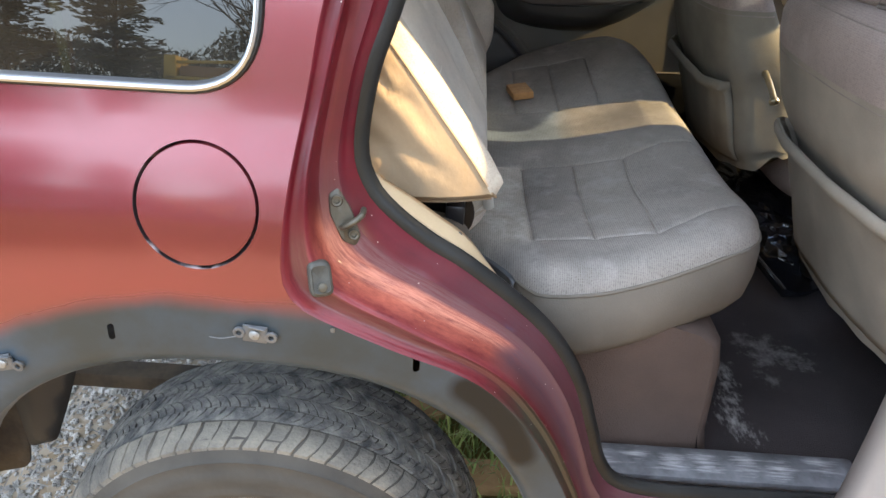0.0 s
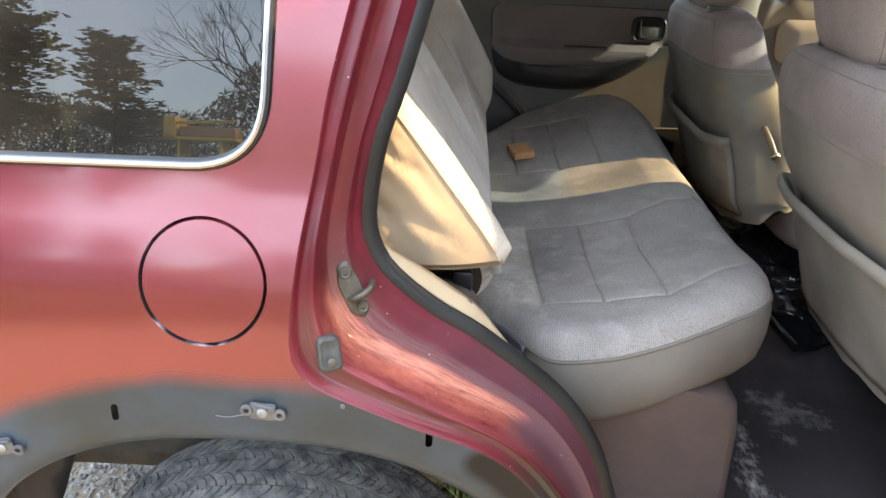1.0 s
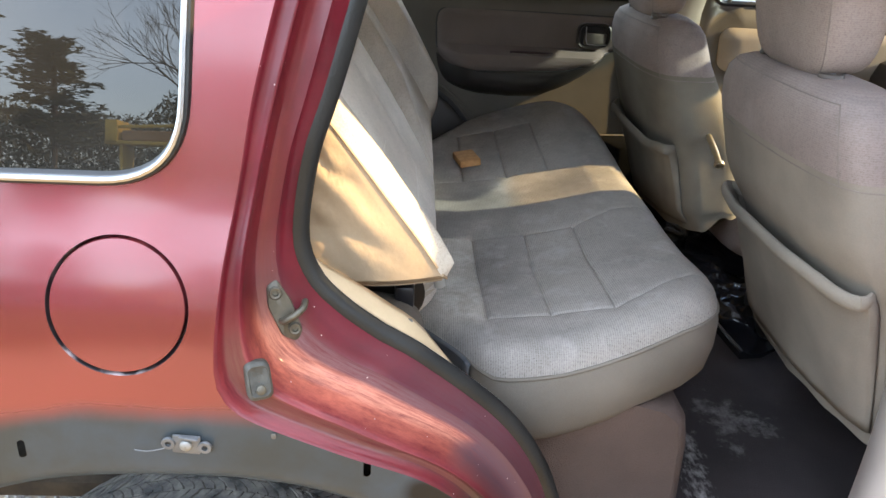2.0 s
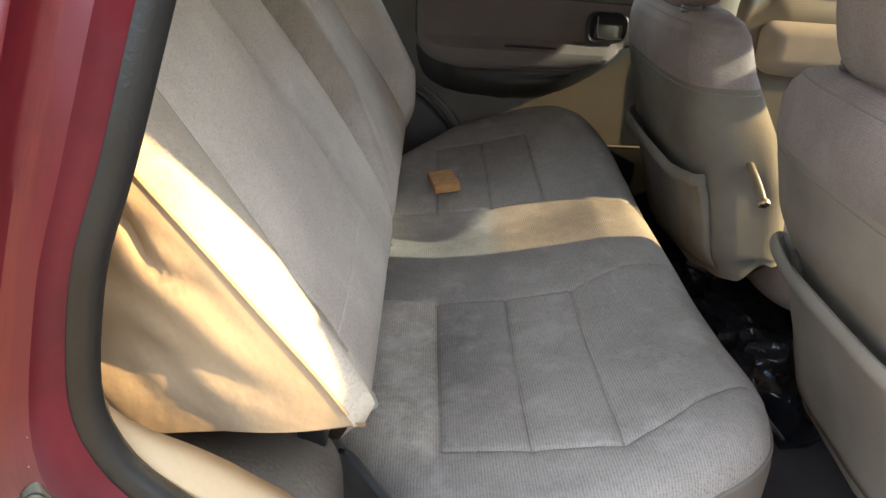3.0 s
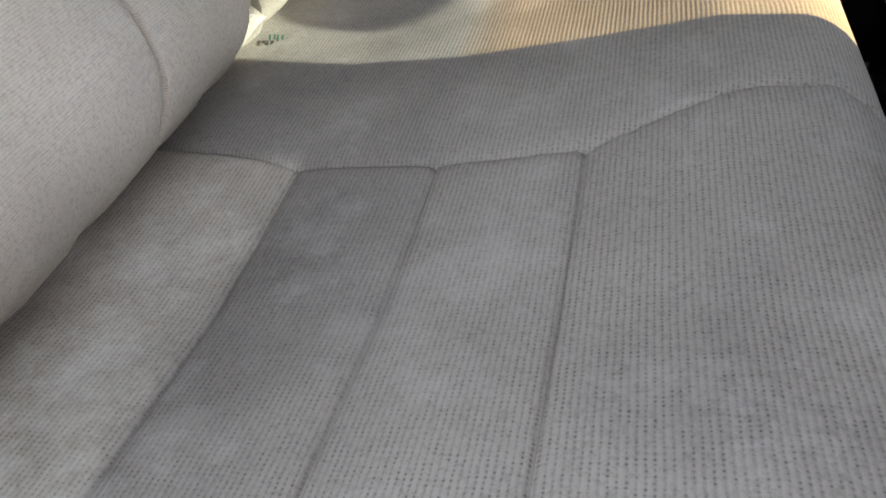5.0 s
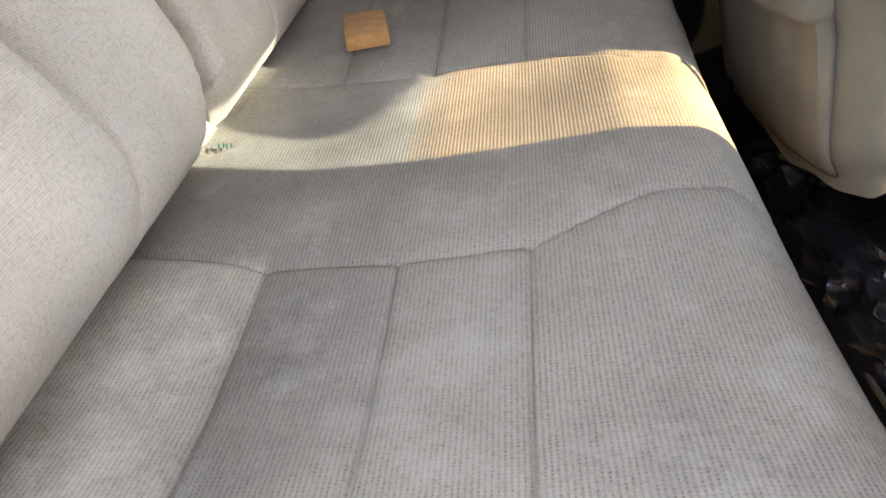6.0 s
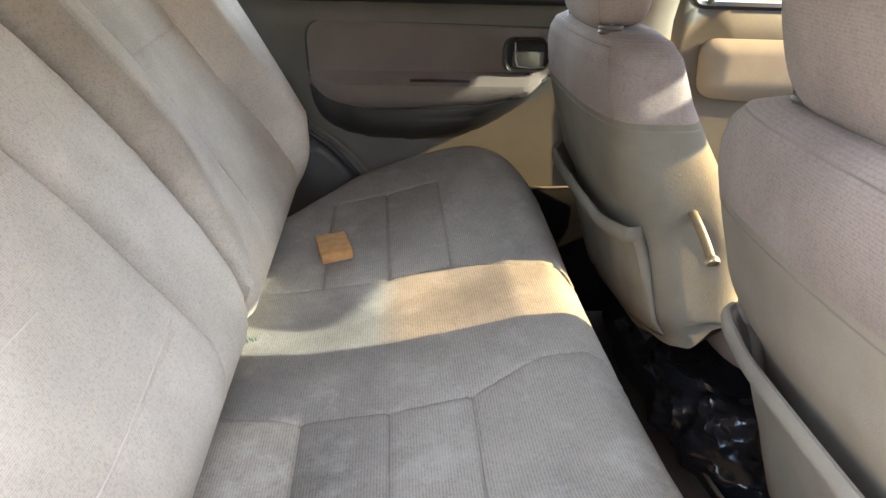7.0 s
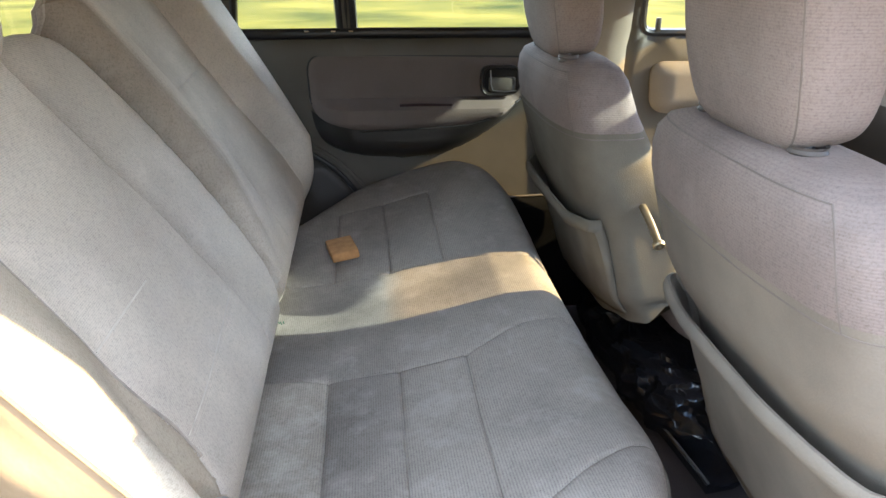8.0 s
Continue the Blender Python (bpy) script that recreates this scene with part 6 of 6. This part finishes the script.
part("trim_screw", cushion_block((0.014, 0.007, 0.014), at=(-0.122, -0.693, 0.966), n=8), M_PLAIN, car, "pale trim screw")

# ---- fittings on the bare arch and in the jamb ----
def clip(cx, cz, turn):
    c = part("arch_clip", box((0.030, 0.003, 0.024), (cx, -side_y(cz) - 0.004, cz), 0.0012, pose(0, 0, 0, 0, turn, 0)), M_STEEL, car, "zinc flare clip")
    for sx, sz in ((-0.019, 0.002), (0.020, -0.003)):
        ring = []
        for r, d in ((0.0075, 0.0035), (0.0078, 0.006), (0.0072, 0.0072), (0.0036, 0.0072), (0.0034, 0.003)):
            ring.append([(cx + sx + r * math.cos(k * math.tau / 16), -side_y(cz) - d, cz + sz + r * math.sin(k * math.tau / 16)) for k in range(16)])
        part("ear", loft(ring, True), M_STEEL, c)
    ring = [[(cx + r * math.cos(k * math.tau / 18), -side_y(cz) - d, cz + r * math.sin(k * math.tau / 18)) for k in range(18)] for r, d in ((0.0068, 0.005), (0.0066, 0.008), (0.005, 0.0095), (0.0005, 0.0098))]
    part("rivet", loft(ring, True), material("dull_rivet", (0.24, 0.24, 0.23), 0.5, 0.5), c, "round rivet head")
    part("tab", box((0.020, 0.006, 0.003), (cx + 0.004, -side_y(cz) - 0.007, cz + 0.0105), 0.001, pose(0, 0, 0, 0, turn + 6, 0)), M_STEEL, c)


clip(-0.3600, 0.8935, 5)
clip(-0.6880, 0.8240, -14)
part("bent_wire", tube(spline([(-0.416, -0.842, 0.8865), (-0.40, -0.847, 0.889), (-0.382, -0.846, 0.8925)], 8), 0.0007, 0.0007, 5), M_STEEL, car)
part("putty_dab", cushion_block((0.006, 0.002, 0.007), at=(-0.265, -0.838, 0.905), n=6), M_PLAIN, car)

# striker: plate, two bolts and a bent pin
circle = [(math.cos(k * math.tau / 18), math.sin(k * math.tau / 18)) for k in range(18)]
fm = on_jamb(-0.264, 1.018)
pl = rounded([(-0.016, 0.030), (-0.004, 0.038), (0.010, 0.012), (0.022, -0.024), (0.014, -0.038), (-0.002, -0.030), (-0.016, 0.006)], 0.005, 4)
striker = part("striker", raised(fm, pl, ((1.02, -0.006), (1.0, 0.003), (0.93, 0.0045), (0.02, 0.0045))), M_GREASY, car, "greasy steel door striker")
for bx, by in ((-0.007, 0.022), (0.012, -0.022)):
    part("bolt", raised(fm @ Matrix.Translation((bx, by, 0)), circle, ((0.0075, 0.003), (0.0075, 0.007), (0.006, 0.0085), (0.0036, 0.008), (0.003, 0.005), (0.0003, 0.005))), M_GREASY, striker)
part("pin", tube(spline([fm @ Vector(p) for p in ((-0.002, -0.012, 0.002), (0.0, -0.010, 0.012), (0.012, -0.003, 0.017), (0.022, 0.004, 0.014), (0.026, 0.008, 0.002))], 16), 0.004, 0.004, 10, (0, 0.2, 1)), M_GREASY, striker, "worn steel pin")
# rubber bump stop below it
M_STOP = material("weathered_grey_rubber", (0.050, 0.048, 0.040), 0.7, 0, 0.4, 60, 300, 0.3, 200)
fb = on_jamb(-0.282, 0.965)
pad = rounded([(-0.0135, 0.021), (0.0125, 0.021), (0.0145, -0.020), (-0.0125, -0.021)], 0.009, 5)
bump_stop = part("bump_stop", raised(fb, pad, ((1.05, -0.008), (1.03, 0.004), (0.95, 0.0075), (0.80, 0.009), (0.72, 0.0075), (0.02, 0.0075))), M_STOP, car, "weathered rubber bump stop")
part("bolt", raised(fb @ Matrix.Translation((0.001, -0.009, 0)), circle, ((0.0055, 0.007), (0.0055, 0.011), (0.004, 0.012), (0.0003, 0.012))), M_GREASY, bump_stop)

# ---- floor clutter ----
bag = thing("plastic_bag", "crumpled shiny black plastic bag on the floor", "bag", (0.66, 0.22, 0.52))
bm = cushion_block((0.26, 0.70, 0.10), at=(0, 0, 0), n=90, power=3.0)
for v in bm.verts:
    p = v.co.copy()
    k = 0.050 * (0.22 - abs(noise.noise(p * 8 + Vector((5, 0, 1))))) + 0.022 * (0.2 - abs(noise.noise(p * 19 + Vector((3, 1, 2))))) + 0.008 * (0.2 - abs(noise.noise(p * 43)))
    v.co += Vector((p.x, p.y * 0.3, p.z * 1.6)).normalized() * k
bmesh.ops.translate(bm, vec=(0.715, 0.33, 0.572), verts=bm.verts)
part("body", bm, M_BAG, bag)
rings = []
for f in np.linspace(0, 1, 26):
    c = Vector((0.66, 0.08, 0.575)).lerp(Vector((0.715, -0.03, 0.60)), f)
    rings.append([c + Vector(((0.012 + 0.022 * f) * math.cos(a) + 0.008 * noise.noise((a * 2, f * 5, 1)), 0.01 * math.sin(2 * a + f * 4), (0.012 + 0.03 * f) * math.sin(a))) for a in [j * math.tau / 22 for j in range(22)]])
part("gathered_neck", loft(rings, True), M_BAG, bag, "twisted open neck")
trim_piece = thing("trim_strip", "loose glossy black plastic trim strip on the floor", "trim", (0.63, 0.1, 0.52))
rings = []
for f in np.linspace(0, 1, 18):
    c = Vector((0.598, 0.30, 0.562)).lerp(Vector((0.630, -0.112, 0.556)), f) + Vector((0.006 * math.sin(f * 9), 0, 0.004 * math.sin(f * 13)))
    g = 0.6 + 0.4 * f
    rings.append([c + Vector((a * g, b, e)) for a, b, e in ((-0.004, 0, -0.010), (-0.006, 0, 0.008), (0.0, 0, 0.012), (0.012, 0.002, 0.004), (0.035, 0.006, 0.000), (0.060, 0.010, 0.006), (0.085, 0.012, 0.018), (0.087, 0.012, 0.012), (0.05, 0.008, -0.010))])
part("body", loft(rings, True, True), M_BAG, trim_piece)
part("lip", tube([r[2] + Vector((-0.002, 0, 0.001)) for r in rings], 0.0022, 0.0022, 6, (0, 0, 1)), M_STEEL, trim_piece, "pale worn lip")
console = thing("console", "dark plastic centre console between the front seats", "console", (0.95, 0, 0.52))
part("body", box((0.62, 0.15, 0.16), (1.0, 0, 0.64), 0.03), M_BLACK, console)
part("lid", box((0.26, 0.145, 0.035), (0.83, 0, 0.735), 0.012), M_DARK_PLASTIC, console, "dark padded lid")
part("cup_tray", box((0.22, 0.13, 0.02), (1.12, 0, 0.724), 0.006), M_BLACK, console)
part("lock_knob", box((0.012, 0.012, 0.035), (0.775, 0.70, 1.25), 0.003), M_GREY_PLASTIC, car)

# ---- under and beside the car ----
grass = tagged(new("grass", bpy.data.meshes.new("grass")), "long green grass under the car", "grass", "", "stuff")
rng = random.Random(5)
bm = bmesh.new()
for k in range(2600):
    x, y = rng.uniform(-0.35, 0.45), rng.uniform(-0.75, 0.55)
    h, a, w = rng.uniform(0.04, 0.13), rng.uniform(0, math.tau), rng.uniform(0.002, 0.005)
    dx, dy = math.cos(a), math.sin(a)
    b = rng.uniform(0.2, 1.0) * h
    p = [(x - dy * w, y + dx * w, 0), (x + dy * w, y - dx * w, 0), (x + dx * b * 0.4 + dy * w * 0.7, y + dy * b * 0.4 - dx * w * 0.7, h * 0.6), (x + dx * b * 0.4 - dy * w * 0.7, y + dy * b * 0.4 + dx * w * 0.7, h * 0.6), (x + dx * b, y + dy * b, h)]
    v = [bm.verts.new(q) for q in p]
    bm.faces.new(v[:4])
    bm.faces.new((v[3], v[2], v[4]))
bm.to_mesh(grass.data)
bm.free()
grass.data.materials.append(material("grass_blades", (0.10, 0.17, 0.03), 0.6, 0, 0.3, 9, 60, tint=(0.24, 0.26, 0.07)))
for at, turn, L in (((0.02, -0.225, 0.03), 2, 0.9), ((-0.12, 0.02, 0.05), 24, 0.7)):
    pk = thing("plank", "weathered tan wooden plank lying on the grass", "plank", (at[0], at[1], 0.0), "planks under the car")
    part("board", box((L, 0.09, 0.035), at, 0.003, pose(0, 0, 0, 0, 0, turn)), M_WOOD, pk)
stones = tagged(new("gravel", bpy.data.meshes.new("gravel")), "loose grey gravel and dry straw behind the wheel", "gravel", "", "stuff")
bm = bmesh.new()
for k in range(9000):
    r = rng.uniform(0.003, 0.010) * (1.6 if k % 23 == 0 else 1)
    x, y = rng.uniform(-1.6, -0.62), rng.uniform(-0.8, 0.5)
    a, q = rng.uniform(0, 6.28), rng.uniform(0.6, 1.3)
    ring = [bm.verts.new((x + r * q * math.cos(a + j * 1.257) * rng.uniform(0.8, 1.2), y + r * math.sin(a + j * 1.257), r * 0.15)) for j in range(5)]
    cap = [bm.verts.new((v.co.x * 0.45 + x * 0.55, v.co.y * 0.45 + y * 0.55, r * rng.uniform(0.6, 0.9))) for v in ring]
    for j in range(5):
        bm.faces.new((ring[j], ring[(j + 1) % 5], cap[(j + 1) % 5], cap[j]))
    bm.faces.new(cap)
for k in range(700):
    x, y, a, L = rng.uniform(-1.6, -0.62), rng.uniform(-0.8, 0.5), rng.uniform(0, 6.28), rng.uniform(0.02, 0.07)
    d, w = Vector((math.cos(a), math.sin(a), 0.12)) * L, Vector((-math.sin(a), math.cos(a), 0)) * 0.0016
    c = Vector((x, y, 0.014))
    bm.faces.new([bm.verts.new(p) for p in (c - w, c + w, c + d + w, c + d - w)])
bm.to_mesh(stones.data)
bm.free()
stones.data.materials.append(material("gravel_stone", (0.17, 0.157, 0.14), 0.9, 0, 0.4, 25, 90, tint=(0.36, 0.335, 0.30)))

# ---- the land that the glass mirrors ----
M_BARK = material("pine_bark", (0.09, 0.065, 0.05), 0.95, 0, 0.3, 2, 20)
M_NEEDLES = material("pine_needles", (0.085, 0.115, 0.036), 0.85, 0, 0.35, 0.8, 6, tint=(0.15, 0.14, 0.05))
M_TWIG = material("bare_twigs", (0.12, 0.095, 0.075), 0.95, 0, 0.3, 1, 9)


def bearing(az, dist):
    """A place on the ground at dist metres, az degrees from straight out of the near side towards the car's front."""
    return (-0.45 + dist * math.sin(radians(az)), -0.8 - dist * math.cos(radians(az)))


def pine(at, height, spread, seed):
    rg = random.Random(seed)
    t = thing("pine_tree", "tall pine with layered dark green needles", "tree", (at[0], at[1], 0), "pines at the field edge")
    o = Vector((at[0], at[1], 0))
    part("trunk", tube([o, o + Vector((0.1, 0, height * 0.5)), o + Vector((0, 0, height * 0.97))], 0.16, 0.16, 8, (0, 1, 0)), M_BARK, t)
    crown, limbs = bmesh.new(), bmesh.new()
    for k in range(84):
        f = round((0.34 + 0.66 * rg.uniform(0, 1) ** 0.8) * 13) / 13 + rg.uniform(-0.012, 0.012)
        z = height * min(0.985, f)
        reach = spread * (0.35 + 0.65 * math.sin(min(1, (1.06 - f) * 1.9) * 1.57)) * rg.uniform(0.55, 1.1)
        a = rg.uniform(0, math.tau)
        tip = o + Vector((math.cos(a) * reach, math.sin(a) * reach, z + rg.uniform(-0.1, 0.5)))
        tube([o + Vector((0, 0, z - 0.25)), tip], 0.02, 0.02, 4, (0.1, 0.2, 1), False, limbs)
        for j in range(22):
            c = (o + Vector((0, 0, z))).lerp(tip, rg.uniform(0.35, 1.05)) + Vector((rg.gauss(0, 0.36), rg.gauss(0, 0.36), rg.gauss(0.10, 0.085)))
            for i in range(9):
                b = rg.uniform(0, math.tau)
                d = Vector((math.cos(b), math.sin(b), rg.uniform(-0.15, 0.35))) * rg.uniform(0.2, 0.42)
                w = Vector((-math.sin(b), math.cos(b), rg.uniform(-0.5, 0.5))) * 0.10
                crown.faces.new([crown.verts.new(c - w), crown.verts.new(c + w), crown.verts.new(c + d)])
    part("limbs", limbs, M_BARK, t)
    part("crown", crown, M_NEEDLES, t, smooth=False)


for az, dist, h, sp, sd in ((-25.7, 45, 8.9, 2.5, 1), (-32.4, 43, 9.7, 3.1, 2), (-34.5, 41, 9.2, 3.0, 9), (-37.5, 44, 10.5, 3.2, 3), (-42, 46, 9.0, 3.0, 4), (-47, 42, 10, 3, 5), (6, 52, 9.5, 3, 6), (24, 48, 10, 3, 7)):
    pine(bearing(az, dist), h, sp, sd)


def bare_tree(at, height, seed, lean):
    rg = random.Random(seed)
    t = thing("bare_tree", "leafless broad tree with fine twigs", "tree", (at[0], at[1], 0), "bare trees at the field edge")
    bm = bmesh.new()

    def grow(p, d, L, r, depth):
        q = p + d * L
        mid = p.lerp(q, 0.5) + Vector((rg.gauss(0, 0.04), rg.gauss(0, 0.04), 0)) * L
        tube([p, mid, q], r, r, 4 if depth < 3 else 5, (0.3, 0.5, 0.7), False, bm)
        if depth == 0:
            return
        for k in range(3 if depth > 1 else 4):
            nd = (d + Vector((rg.gauss(0, 0.45), rg.gauss(0, 0.45), rg.gauss(0.12, 0.30)))).normalized()
            grow(q.lerp(p, rg.uniform(0, 0.45)), nd, L * rg.uniform(0.62, 0.85), r * 0.55, depth - 1)

    o = Vector((at[0], at[1], 0))
    grow(o, Vector((lean, 0, 1)).normalized(), height * 0.3, 0.14, 5)
    part("branches", bm, M_TWIG, t)


bare_tree(bearing(-10, 30), 14, 11, -0.45)
bare_tree(bearing(-3, 38), 10, 12, 0.1)

thicket = tagged(new("thicket", bpy.data.meshes.new("thicket")), "brown leafless thicket along the field edge", "thicket", "", "stuff")
rng = random.Random(8)
bm = bmesh.new()
for k in range(110000):
    az, dist = rng.uniform(-75, 60), rng.uniform(50, 60)
    x, y = bearing(az, dist)
    top = 6.3 + 1.6 * noise.noise((az * 0.13, 1.7, 0)) + 3.4 * smoothstep(-20.5, -15, az)
    z = rng.uniform(0, 1) ** 0.8 * max(1.2, top)
    a = rng.uniform(0, math.tau)
    d = Vector((math.cos(a), math.sin(a), rng.uniform(-0.5, 1.3))) * rng.uniform(0.2, 0.55)
    w = Vector((math.cos(a + 1.6), math.sin(a + 1.6), 0.4)) * rng.uniform(0.05, 0.14)
    c = Vector((x, y, z))
    bm.faces.new([bm.verts.new(c - w), bm.verts.new(c + w), bm.verts.new(c + d)])
bm.to_mesh(thicket.data)
bm.free()
thicket.data.materials.append(material("thicket_twigs", (0.12, 0.10, 0.06), 0.95, 0, 0.4, 0.5, 5, tint=(0.11, 0.10, 0.05)))

# yellow farm trailer by the thicket
tx, ty = bearing(-19.4, 31)
M_YELLOW = material("yellow_machine_paint", (0.55, 0.36, 0.06), 0.5, 0, 0.2, 3, 30)
trailer = thing("farm_trailer", "yellow steel trailer with stacked timber", "trailer", (tx, ty, 0.85))
part("deck", box((3.0, 1.4, 0.14), (tx, ty, 2.95), 0.02), M_YELLOW, trailer)
part("headboard", box((0.5, 1.4, 0.95), (tx - 1.25, ty, 3.35), 0.05), M_YELLOW, trailer)
part("top_rail", box((2.6, 0.08, 0.12), (tx + 0.2, ty + 0.6, 3.62), 0.01, pose(0, 0, 0, 0, -3, 0)), M_YELLOW, trailer)
part("timber", box((2.3, 1.1, 0.4), (tx + 0.25, ty, 3.24), 0.06), M_WOOD, trailer)
for dx in (-0.9, 0.8):
    for dy in (-0.65, 0.65):
        part("wheel", tube([(tx + dx, ty + dy - 0.13, 1.35), (tx + dx, ty + dy + 0.13, 1.35)], 0.5, 0.5, 18, (0, 0, 1)), M_TYRE, trailer)
    part("leg", box((0.12, 1.2, 1.5), (tx + dx, ty, 2.15), 0.02), M_YELLOW, trailer)
